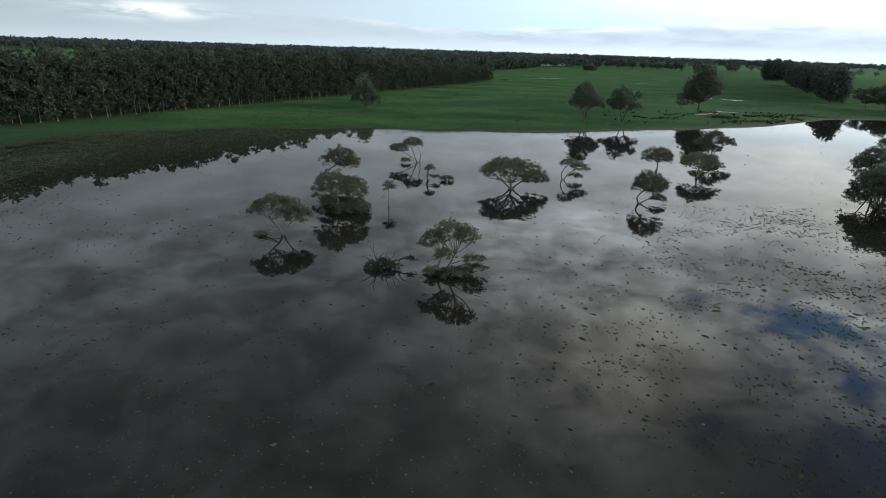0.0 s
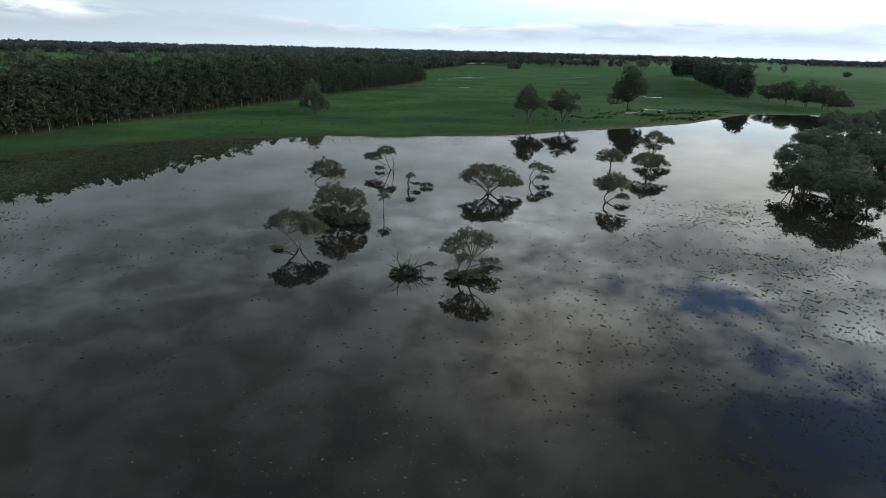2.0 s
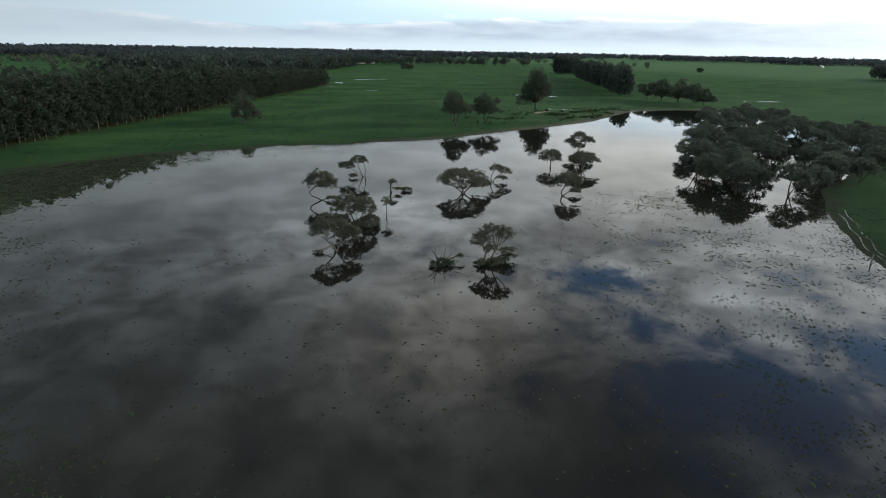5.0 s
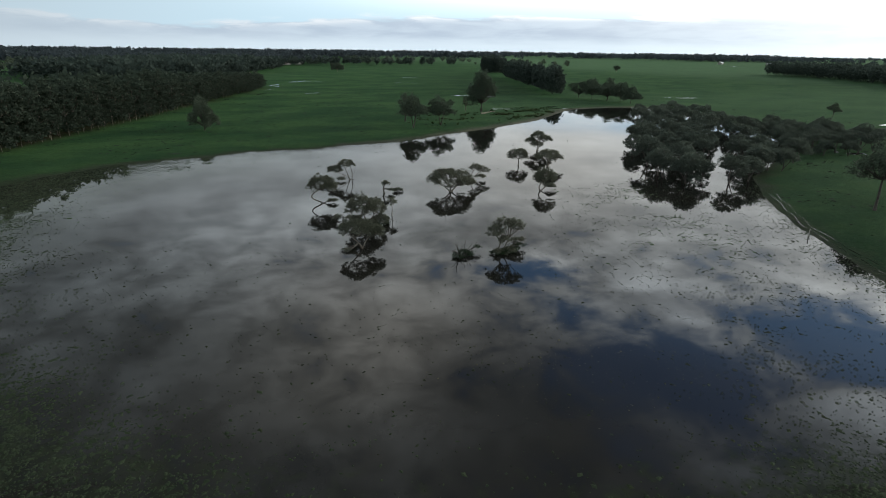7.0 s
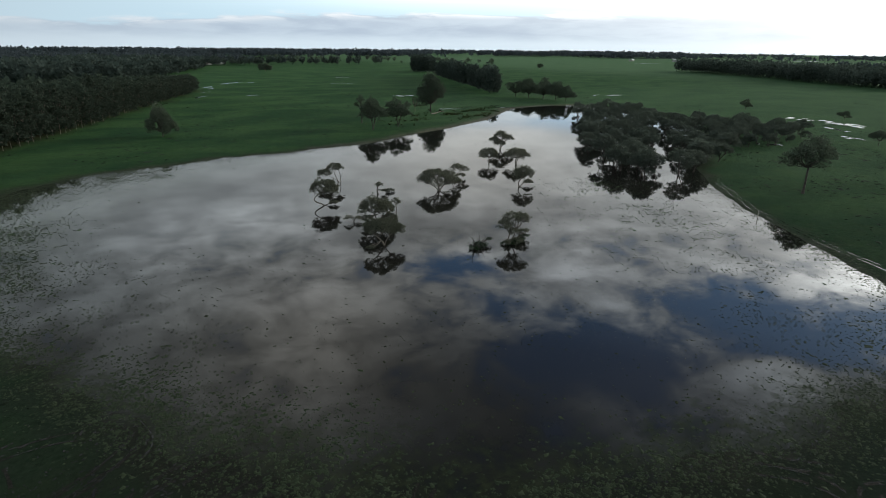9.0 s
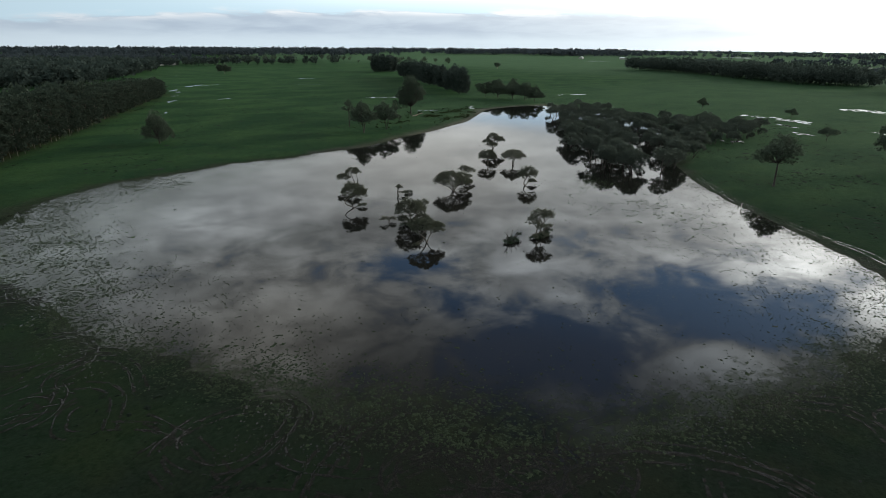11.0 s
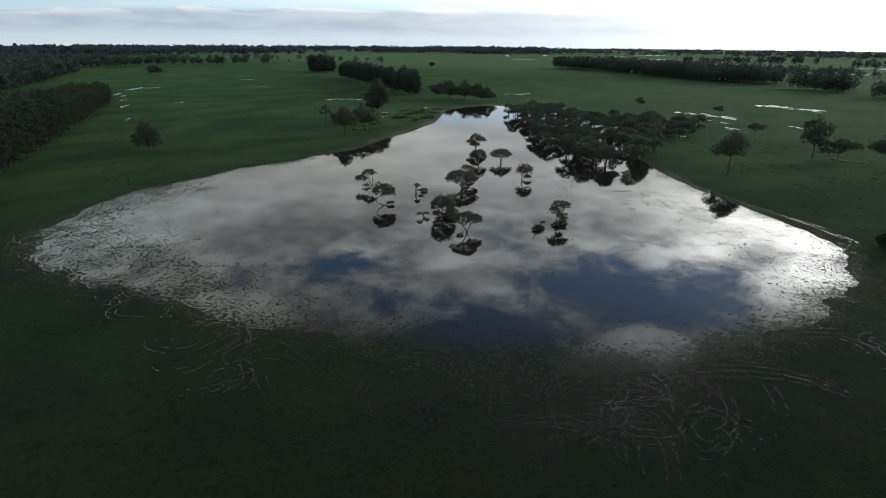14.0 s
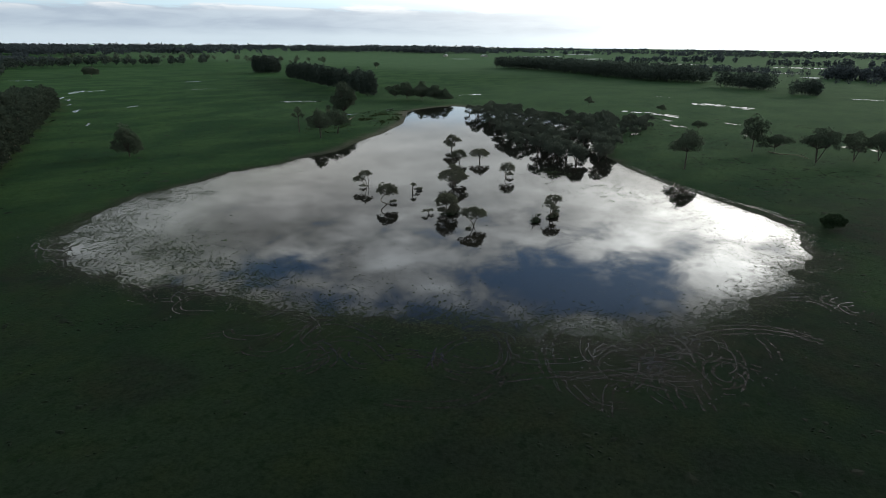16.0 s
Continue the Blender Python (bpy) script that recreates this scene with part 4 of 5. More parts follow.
def open_gum(at, high, spread, low, seed, label, lobes=5, fill=0.8, trunks=1, name="paddock_tree", coarse=1.2):
    """A pasture gum with a bare stem, spreading limbs and an uneven crown of separate leaf lobes."""
    rng = np.random.RandomState(seed)
    domes = [(rng.uniform(-0.1, 0.1) * spread, rng.uniform(-0.1, 0.1) * spread, low + (high - low) * 0.50, spread * 0.52, spread * 0.50, (high - low) * 0.50)]
    for q in range(lobes):
        a = 6.283 * (q + rng.uniform(-0.25, 0.25)) / lobes
        r = spread * rng.uniform(0.50, 0.80)
        size = spread * rng.uniform(0.25, 0.45)
        domes.append((r * math.cos(a), r * math.sin(a), low + (high - low) * rng.uniform(0.10, 0.58), size, size * rng.uniform(0.85, 1.1), (high - low) * rng.uniform(0.26, 0.42)))
    stems = []
    for k in range(trunks):
        a = 6.283 * k / trunks + rng.rand()
        w = 0.0 if trunks == 1 else 0.28 * spread
        stems.append([(0.2 * k, 0.1 * k, 0), (0.4 * w * math.cos(a) + 0.15, 0.4 * w * math.sin(a), low * 0.5), (w * math.cos(a), w * math.sin(a), low + 0.12 * (high - low))])
    return dome_tree(name, label, "trees on the pasture", (at[0], at[1], z_at(*at)), domes, stems, 0.022 * high, seed, LEAF_GUM, BARK_DARK,
                     tuft=(0.045 * high + 0.1) * coarse, leaves=18, leaf=(0.0135 * high + 0.03) * coarse, fill=fill, limbs=5)


open_gum((-33.0, 263.0), 14.4, 6.2, 0.6, 31, "lone round-headed gum tree on green pasture", lobes=9, fill=1.1)
open_gum((101.5, 53.0), 16.8, 7.4, 6.4, 32, "lone gum with a bare trunk and a broad head", lobes=7, fill=0.62, coarse=1.0)
open_gum((58.5, 236.0), 15.6, 7.4, 4.6, 33, "rugged gum tree near the muddy shore", lobes=7, trunks=2)
open_gum((75.2, 240.0), 14.2, 7.4, 3.8, 34, "leafy gum tree near the muddy shore", lobes=7, trunks=2)
open_gum((65.5, 262.0), 14.5, 3.6, 8.0, 35, "slim gum tree behind the shore", lobes=3)
open_gum((127.0, 288.0), 24.5, 10.0, 2.6, 36, "tall ragged gum above scattered rushes", lobes=9, fill=1.0, coarse=0.9)
gum((121.0, 297.0), 9.5, 2.2, 3.0, 37, "young gum beside a tall tree", 4)
open_gum((224.0, 78.0), 6.5, 5.2, 1.6, 38, "low spreading bushy tree on wet pasture")
open_gum((167.5, 38.0), 18.4, 5.6, 4.0, 39, "upright gum tree among smaller ones", lobes=6)
open_gum((169.5, 28.5), 9.5, 7.5, 2.0, 40, "low bushy gum beside an upright one")
open_gum((153.5, 9.0), 16.5, 8.8, 5.6, 41, "open many-stemmed gum tree on pasture", lobes=8, fill=0.6, trunks=3)
open_gum((171.5, -4.5), 13.4, 7.0, 3.6, 42, "broad gum tree on pasture", lobes=7, trunks=2)
open_gum((178.0, -14.0), 14.0, 7.0, 3.0, 43, "broad gum tree on pasture", lobes=7, trunks=2)
gum((41.5, -5.5), 4.6, 3.6, 0.3, 48, "dense dark rounded shrub on the pasture", 7, leaf_mat=LEAF_SHRUB, fill=1.0)
open_gum((312.0, 127.0), 6.0, 4.0, 1.6, 44, "small bushy tree beside puddles")
open_gum((318.0, 190.0), 8.0, 4.5, 1.8, 45, "small bushy tree on the pasture")
gum((220.0, 887.0), 14.0, 12.0, 2.0, 46, "dark bushy tree alone on far pasture", 7)
gum((705.0, 795.0), 12.0, 6.0, 3.0, 47, "small tree alone on far pasture", 5)

for k, (x, y, h, w) in enumerate([(258, 356, 13.0, 7.5), (266, 349, 15.5, 7.0), (259, 341, 12.0, 7.0), (268, 333, 16.0, 8.0), (260, 325, 12.5, 7.0), (263, 314, 14.5, 8.0), (272, 320, 11.0, 6.5), (262, 302, 12.0, 7.0)]):
    open_gum((x, y), h, w, 1.6 + 0.2 * (k % 3), 120 + k, "bushy gum in the thicket at the head of the flood", 6, 0.95, 1, "thicket_tree", 1.9)

# ------------------------------------------------------------------ the drowned grove
GROVE = [(83, 90), (83, 110), (103, 139), (134, 166), (172, 203), (203, 241), (226, 228), (218, 175), (228, 132), (233, 113), (196, 99), (160, 104), (120, 96), (100, 85)]


def inside(poly, x, y):
    hit = False
    for (ax, ay), (bx, by) in zip(poly, poly[1:] + poly[:1]):
        if (ay > y) != (by > y) and x < ax + (y - ay) * (bx - ax) / (by - ay):
            hit = not hit
    return hit


def scattered(poly, gap, seed, tries=6000, most=400):
    rng = np.random.RandomState(seed)
    lo, hi = np.min(poly, 0), np.max(poly, 0)
    kept = []
    for _ in range(tries):
        p = lo + rng.rand(2) * (hi - lo)
        if inside(poly, *p) and all((p[0] - q[0]) ** 2 + (p[1] - q[1]) ** 2 > gap * gap for q in kept):
            kept.append(p)
            if len(kept) >= most:
                break
    return kept


def CLEARING(x, y):
    """The channel of open water that runs into the grove."""
    return any(math.hypot(x - a, y - b) < r for a, b, r in ((100, 97, 7.0), (109, 104, 6.2), (119, 112, 6.0), (130, 121, 6.2), (141, 130, 6.2), (153, 141, 6.2), (164, 151, 5.6)))


grove_kinds = []
for k in range(6):
    rng = np.random.RandomState(60 + k)
    high, spread = rng.uniform(7.0, 8.8), rng.uniform(3.9, 5.0)
    a = rng.rand() * 6.28
    domes = [(0, 0, high * 0.64, spread * 0.80, spread * 0.76, high * 0.36),
             (spread * 0.66 * math.cos(a), spread * 0.66 * math.sin(a), high * 0.52, spread * 0.50, spread * 0.47, high * 0.30),
             (spread * 0.60 * math.cos(a + 2.3), spread * 0.60 * math.sin(a + 2.3), high * (0.44 if k % 3 else 0.18), spread * 0.46, spread * 0.44, high * 0.28)]
    stems = [[(0, 0, 0), (0.3 * math.cos(a + 1), 0.3, high * 0.2), (0.1, 0, high * 0.52)], [(0.2, 0, 0), (0.8 * math.cos(a), 0.8 * math.sin(a), high * 0.22), (1.9 * math.cos(a), 1.9 * math.sin(a), high * 0.46)]]
    grove_kinds.append(dome_tree("swamp_tree", "dark flat-topped swamp paperbark in the crowded grove", "trees of the flooded grove", (0, 0, 0),
                                 domes, stems, 0.20, 60 + k, LEAF_SWAMP, BARK_DARK, tuft=0.70, leaves=22, leaf=0.20, fill=0.72, limbs=3))
rng = np.random.RandomState(7)
spots = [(83, 94.5), (88, 97.5), (84, 104), (117, 97.5), (124, 101), (128, 95)] + [tuple(p) for p in scattered(GROVE, 7.5, 8) if not CLEARING(*p)]
for k, (x, y) in enumerate(spots):
    m = pose(x, y, max(0.0, z_at(x, y)), 0, 0, rng.uniform(0, 360)) @ Matrix.Identity(4)
    if k < len(grove_kinds):
        grove_kinds[k].matrix_basis = m
    else:
        copy_thing(grove_kinds[k % 6], m @ Matrix.Scale(rng.uniform(0.75, 1.18), 4))

# ------------------------------------------------------------------ plantation of tall gums


def stature(y):
    """The trees of the plantation get shorter towards its far end."""
    return 1.04 - 0.42 * min(1.0, max(0.0, (y - 340) / 200.0)) ** 0.8


def along(line, gap):
    out, carry = [], 0.0
    for (ax, ay), (bx, by) in zip(line, line[1:]):
        n = math.hypot(bx - ax, by - ay)
        d = carry
        while d < n:
            out.append((ax + (bx - ax) * d / n, ay + (by - ay) * d / n, (by - ay) / n, -(bx - ax) / n))
            d += gap
        carry = d - n
    return out


gum_kinds = []
for k in range(6):
    rng = np.random.RandomState(80 + k)
    high, spread = rng.uniform(19.5, 25.5), rng.uniform(4.0, 5.6)
    gum_kinds.append(tree_thing("plantation_gum", "tall narrow plantation gum with a pale bare trunk", "tree", "trees of the plantation edge", (0, 0, 0),
                                masses(rng, high, high * 0.05, spread, 13, 0.95), high * 0.42, 0.13, 80 + k, LEAF_ROWS, BARK_ROWS,
                                tuft=1.15, leaves=13, leaf=0.54, fill=0.52, wobble=0.05, forks=1))
rng = np.random.RandomState(9)
row = along(EDGE, 5.6)
for k, (x, y, px, py) in enumerate(row + along(EDGE, 6.4)):
    off = (0.0 if k < len(row) else 4.6) + rng.uniform(-0.8, 0.8)
    m = pose(x - px * off, y - py * off, 0.3, rng.uniform(-2, 2), rng.uniform(-2, 2), rng.uniform(0, 360))
    if k < len(gum_kinds):
        gum_kinds[k].matrix_basis = m
    else:
        copy_thing(gum_kinds[k % 6], m @ Matrix.Diagonal((rng.uniform(0.85, 1.15), rng.uniform(0.85, 1.15), rng.uniform(0.80, 1.08) * stature(y), 1)))

# ------------------------------------------------------------------ woods too far or too deep to count


def wood(name, label, places, mat, seed, tuft=2.2, leaf=1.25, each=70, high=(14, 22), slim=0.30, stems=True, skirt=0.60):
    """Many joined far trees: a stem and a ragged mass of leaves for each place (x, y)."""
    rng = np.random.RandomState(seed)
    vs, fs, o = [], [], 0
    for x, y, *low in places:
        h = rng.uniform(*high) * (low[0] if low else 1.0)
        w = h * slim * rng.uniform(0.8, 1.25)
        d = rng.normal(size=(each, 3))
        d /= np.linalg.norm(d, axis=1)[:, None]
        c = d * rng.uniform(0.45, 1.0, (each, 1)) * np.array([w, w, h * (1 - skirt)]) + np.array([x, y, h * skirt])
        c += rng.normal(size=(each, 3)) * w * 0.12
        a = rng.normal(size=(each, 3))
        a /= np.linalg.norm(a, axis=1)[:, None]
        b = np.cross(a, rng.normal(size=(each, 3)))
        b /= np.linalg.norm(b, axis=1)[:, None]
        s = leaf * rng.uniform(0.6, 1.4, (each, 1)) * h / 18
        v = np.stack([c - a * s, c + b * s * 0.75, c + a * s, c - b * s * 0.75], 1).reshape(-1, 3)
        if stems:
            t = 0.014 * h
            v = np.concatenate([v, np.array([(x - t, y, 0), (x + t, y, 0), (x + t, y, h * 0.6), (x - t, y, h * 0.6), (x, y - t, 0), (x, y + t, 0), (x, y + t, h * 0.6), (x, y - t, h * 0.6)])])
        vs.append(v)
        n = len(v) // 4
        fs.append(np.arange(n * 4).reshape(n, 4) + o)
        o += n * 4
    ob = new(name, mesh_of(name, np.concatenate(vs), np.concatenate(fs), mat))
    return tagged(ob, label, "woodland", kind="stuff")


rng = np.random.RandomState(21)
deep = []
for r in range(2, 6):
    for x, y, px, py in along(EDGE, 5.0 + 0.25 * r):
        deep.append((x - px * (4.6 * r) + rng.uniform(-1, 1), y - py * (4.6 * r) + rng.uniform(-1, 1), stature(y)))
wood("plantation_rows", "close rows of tall plantation gums behind the edge", deep, LEAF_ROWS, 22, each=84, high=(19, 24.5), slim=0.19, leaf=1.0)


def belt(line, gap, deep, seed, jitter=0.5):
    rng = np.random.RandomState(seed)
    out = []
    for r in range(max(1, int(deep / gap))):
        for x, y, px, py in along(line, gap):
            out.append((x - px * r * gap + rng.uniform(-1, 1) * gap * jitter, y - py * r * gap + rng.uniform(-1, 1) * gap * jitter))
    return out


def fan(az0, az1, near, far, n, seed):
    """n places in the sector between two bearings from the pond, from near to far metres, in ragged copses and rows."""
    rng = np.random.RandomState(seed)
    k = rng.randint(0, max(1, n // 9), n)
    a0, d0 = rng.uniform(az0, az1, n)[k], (near * (far / near) ** rng.rand(n))[k]
    d = d0 + rng.normal(0, 0.012, n) * d0
    a = np.radians(a0) + rng.normal(0, 55, n) / d0
    return np.stack([d * np.sin(a), d * np.cos(a)], -1)


wood("windbreak", "dense dark windbreak of old pines", belt([(262, 388), (292, 450), (330, 535), (396, 672)], 8, 15, 23), LEAF_PINE, 24, each=1200, high=(17, 26), slim=0.25, leaf=0.66, stems=False, skirt=0.52)
wood("pine_clump", "dense dark clump of old pines", belt([(462, 790), (470, 826)], 9, 28, 25), LEAF_PINE, 26, each=900, high=(21, 29), slim=0.24, leaf=0.8, stems=False, skirt=0.52)
wood("east_forest", "long dark edge of eucalypt forest", belt([(905, 645), (850, 500), (785, 405), (735, 345), (690, 255), (690, 190)], 11, 80, 28), LEAF_PINE, 30, each=220, high=(16, 26), slim=0.32, leaf=1.05, skirt=0.56)
wood("east_copse", "dark round-headed copse on the wet pasture", belt([(648, 152), (622, 114), (624, 92)], 10, 28, 31), LEAF_PINE, 32, each=300, high=(14, 22), slim=0.42, leaf=1.0, skirt=0.52)
wood("east_copse", "dark round-headed copse on the wet pasture", belt([(578, 68), (573, 53), (580, 38)], 9, 18, 33), LEAF_PINE, 34, each=320, high=(14, 21), slim=0.44, leaf=1.0, skirt=0.52)
wood("field_hedge", "broken rows of trees between pale wet fields", belt([(1040, 280), (1034, 170)], 13, 52, 91) + belt([(950, 152), (1055, 66)], 15, 16, 92) + belt([(820, 40), (835, -10)], 14, 14, 96), LEAF_HAZE, 93, each=90, high=(8, 16), slim=0.5, leaf=1.5, skirt=0.52)
wood("far_copse", "far hazy woodland behind wet fields", belt([(918, 62), (925, -90)], 14, 110, 94) + belt([(1472, 227), (1546, -1), (1540, -160)], 26, 52, 95) + belt([(1409, 566), (1560, 440), (1676, 342)], 26, 52, 97), LEAF_HAZE, 98, each=70, high=(13, 22), slim=0.42, leaf=2.2, skirt=0.55)
wood("left_woods", "dark woodland behind the plantation", belt([(-135, 705), (-60, 686), (-5, 688), (60, 820), (122, 952), (185, 1120)], 13, 230, 51), LEAF_PINE, 52, each=75, high=(13, 24), slim=0.36, leaf=1.9, skirt=0.54)
wood("roadside_trees", "line of roadside gums across far pasture", belt([(215, 1185), (290, 1200), (365, 1217)], 16, 32, 35) + belt([(385, 1210), (508, 1150)], 16, 32, 49) + belt([(560, 1170), (600, 1190)], 15, 15, 50), LEAF_PINE, 36, each=130, high=(13, 22), slim=0.36, leaf=1.5)
wood("mid_woods", "dark woodland beyond the plantation", [tuple(p) for p in fan(-12, 11, 1250, 1750, 900, 37)] + [tuple(p) for p in fan(-36, -12, 1650, 2100, 700, 53)], LEAF_HAZE, 38, each=46, high=(14, 22), slim=0.42, leaf=2.5)
wood("near_scrub", "scattered trees between fields", [tuple(p) for p in fan(-30, -10, 760, 1300, 110, 39)] + [tuple(p) for p in fan(14, 34, 1250, 1700, 90, 40)], LEAF_GUM, 41, each=110, high=(8, 17), slim=0.45, leaf=1.5)
wood("far_woods", "far hazy bands of woodland to the horizon", [tuple(p) for p in fan(-50, 30, 2100, 4300, 3000, 42)] + [tuple(p) for p in fan(30, 55, 2500, 4300, 900, 46)], LEAF_HAZE, 43, each=19, high=(15, 25), slim=0.55, leaf=3.9, stems=False)
wood("far_woods_east", "far broken woodland under the bright sky", [tuple(p) for p in fan(52, 110, 2400, 4300, 1300, 44)], LEAF_HAZE, 45, each=24, high=(10, 18), slim=0.6, leaf=3.6, stems=False)

# ------------------------------------------------------------------ weed, tussocks and wheel ruts


def tufts(name, label, category, n, chance, box, mat, seed, size, tall, blades):
    """Small clumps of upright blades scattered where chance(x, y, d) allows, on the ground or on the water."""
    rng = np.random.RandomState(seed)
    x, y = rng.uniform(box[0], box[1], n), rng.uniform(box[2], box[3], n)
    z, d = ground_height(x, y)
    keep = rng.rand(n) < chance(x, y, d)
    x, y, z = x[keep], y[keep], np.maximum(z[keep], 0.0)
    n = len(x)
    a = rng.uniform(0, 6.283, (n, blades))
    s = size * rng.uniform(0.5, 1.6, (n, 1)) * rng.uniform(0.7, 1.2, (n, blades))
    h = tall * rng.uniform(0.4, 1.3, (n, blades))
    ca, sa = np.cos(a), np.sin(a)
    p0 = np.stack([x[:, None] - sa * s * 0.6, y[:, None] + ca * s * 0.6, z[:, None] + 0.0 * s - 0.01], -1)
    p1 = np.stack([x[:, None] + sa * s * 0.6, y[:, None] - ca * s * 0.6, z[:, None] + 0.0 * s - 0.01], -1)
    p2 = np.stack([x[:, None] + ca * s, y[:, None] + sa * s, z[:, None] + h], -1)
    v = np.stack([p0, p1, p2], 2).reshape(-1, 3)
    ob = new(name, mesh_of(name, v, np.arange(len(v)).reshape(-1, 3), mat))
    return tagged(ob, label, category, kind="stuff")


RUTS = [(-20, -14, 2.6, 0.2, 5.0), (-95, 66, 7, 0.4, 2.8), (-102, 74, 10, 5.2, 7.2),
        (-101, 146, 6, 0.5, 4.0), (-99, 138, 9, 2.0, 4.4), (-103, 152, 7, 1.2, 3.8), (-97, 116, 8, 2.4, 4.4), (-98, 128, 6, 1.8, 4.8), (-84, 36, 8, 1.0, 3.4),
        (-101, 156, 8, 1.0, 3.0), (-58, 16, 8, 3.4, 5.8), (-88, 42, 14, 3.2, 5.4), (-82, 40, 7, 2.0, 5.5)]
# courses on which a car slid about on the wet grass
SLIDES = [[(-84, 21), (-76, 28), (-68, 31.5), (-61, 29), (-60, 20)], [(-51, 18), (-57, 12), (-61, 6)], [(-62, 15), (-53, 11), (-46, 7), (-41, 0), (-39, -8)],
          [(-65, 4), (-61, 5), (-58, 2), (-61, -0.5), (-67, 0), (-66, 4), (-62, 5)], [(-75, 9), (-72, 11), (-66, 10)], [(-67, 10.5), (-74, 8), (-78, 5)], [(-68, 7.5), (-71, 4), (-76, 1.5)],
          [(-80, 21), (-75, 17.5), (-68, 11)], [(-79, 15), (-72, 13), (-67, 10)], [(-74, 40), (-77, 36), (-82, 33)], [(-23, 1), (-21, -2), (-18, -5)], [(-15, -10), (-18, -8), (-20, -9), (-21, -12)],
          [(-71, 22), (-66, 20), (-60, 13)], [(-103, 61), (-99, 63), (-94, 62), (-91, 57), (-94, 49)], [(-99, 67), (-92, 70), (-88, 64), (-89, 55)], [(-94, 50), (-89, 46), (-86.5, 40), (-86, 32)],
          [(-25, 0), (-21, -4), (-21, -8), (-24, -11)], [(-58, 12), (-49, 7), (-43, 0), (-41, -5), (-41, -10)], [(-88, 31), (-80, 24), (-74, 14), (-73, 4)], [(-70, 16), (-62, 10), (-55, 9)],
          [(-82, 24), (-78.4, 28), (-73, 31), (-65.5, 31)], [(-47.5, 7.4), (-43, 3.2), (-40.5, -1.7), (-40, -6.7), (-41, -9.8)], [(-59, 14.6), (-60, 10), (-60, 6), (-58, 1.6), (-58.5, -3)], [(-74, 20.5), (-70, 21), (-65, 19.6), (-62.5, 15.4)],
          [(-46, -0.4), (-49, -2.8), (-53, -4)], [(-81.4, 23.5), (-75, 18), (-73, 12)]]
rng = np.random.RandomState(91)
for count, low, high, place in ((64, 2.5, 7, lambda f: (-101 + 7 * f + rng.uniform(-5, 7), 154 - 56 * f + rng.uniform(-5, 5))), (26, 2.5, 9, lambda f: (rng.normal(-66, 6), rng.normal(11, 5))),
                                (12, 3, 10, lambda f: (-98 + 48 * f + rng.normal(0, 4), 62 - 62 * f + rng.normal(0, 4))), (10, 3, 8, lambda f: (rng.uniform(-104, -92), rng.uniform(58, 90)))):
    for q in range(count):
        x, y = place(rng.rand())
        a = rng.rand() * 6.28
        RUTS.append((x, y, rng.uniform(low, high), a, a + rng.uniform(0.8, 2.6)))


def on_rut(x, y):
    """Whether a wheel has passed over (x, y)."""
    hit = np.zeros(x.shape, bool)
    for cx, cy, r, a0, a1 in RUTS:
        dx, dy = x - cx, (y - cy) / 0.9
        n = np.hypot(dx, dy)
        t = np.mod(np.arctan2(dy, dx) - a0, 2 * math.pi)
        hit |= (np.abs(np.abs(n - r) - 0.8) < 0.30) & (t < a1 - a0)
    return hit


def along_shore(rng, n, reach):
    """n random places within reach metres of the shoreline of the gentle banks."""
    p = np.array(SHORE + SHORE[:1], float)
    a, b = p[:-1], p[1:]
    length = np.hypot(*(b - a).T) * np.where((a[:, 0] > 140) | (a[:, 1] > 215), 0.05, np.where(((a[:, 1] > 185) & (a[:, 0] > -40)) | ((a[:, 0] > 40) & (a[:, 1] > 15)), 0.35, 1.0))
    k = rng.choice(len(a), n, p=length / length.sum())
    c = a[k] + (b - a)[k] * rng.rand(n, 1)
    return c + rng.uniform(-reach, reach, (n, 2))


def clumps(name, label, category, n, chance, box, mat, seed, size, tall, sides=5, lift=0.0):
    """Low irregular mats of drowned grass: a small heap for each, longer than wide. box: a rectangle, or a reach from the shore."""
    rng = np.random.RandomState(seed)
    if isinstance(box, tuple):
        x, y = rng.uniform(box[0], box[1], n), rng.uniform(box[2], box[3], n)
    else:
        x, y = along_shore(rng, n, box).T
    z, d = ground_height(x, y)
    keep = rng.rand(n) < chance(x, y, d)
    x, y, z = x[keep], y[keep], np.maximum(z[keep], 0.0) + lift
    n = len(x)
    turn = rng.uniform(0, 6.283, (n, 1))
    a = np.arange(sides) * 6.2832 / sides + rng.uniform(-0.4, 0.4, (n, sides))
    r = size * rng.gamma(3.2, 0.3125, (n, 1)) * rng.uniform(0.6, 1.4, (n, sides))
    u, v = r * np.cos(a), r * 0.7 * np.sin(a)
    px, py = x[:, None] + u * np.cos(turn) - v * np.sin(turn), y[:, None] + u * np.sin(turn) + v * np.cos(turn)
    ring = np.stack([px, py, np.repeat(z[:, None], sides, 1) - (0.005 if tall else 0.0)], -1)
    if not tall:
        return tagged(new(name, mesh_of(name, ring.reshape(-1, 3), np.arange(n * sides).reshape(n, sides), mat)), label, category, kind="stuff")
    tip = np.stack([x, y, z + tall * rng.uniform(0.5, 1.5, n)], -1)[:, None, :]
    verts = np.concatenate([ring, tip], 1).reshape(-1, 3)
    f = np.array([(k, (k + 1) % sides, sides) for k in range(sides)])
    faces = (np.arange(n)[:, None, None] * (sides + 1) + f[None]).reshape(-1, 3)
    return tagged(new(name, mesh_of(name, verts, faces, mat)), label, category, kind="stuff")


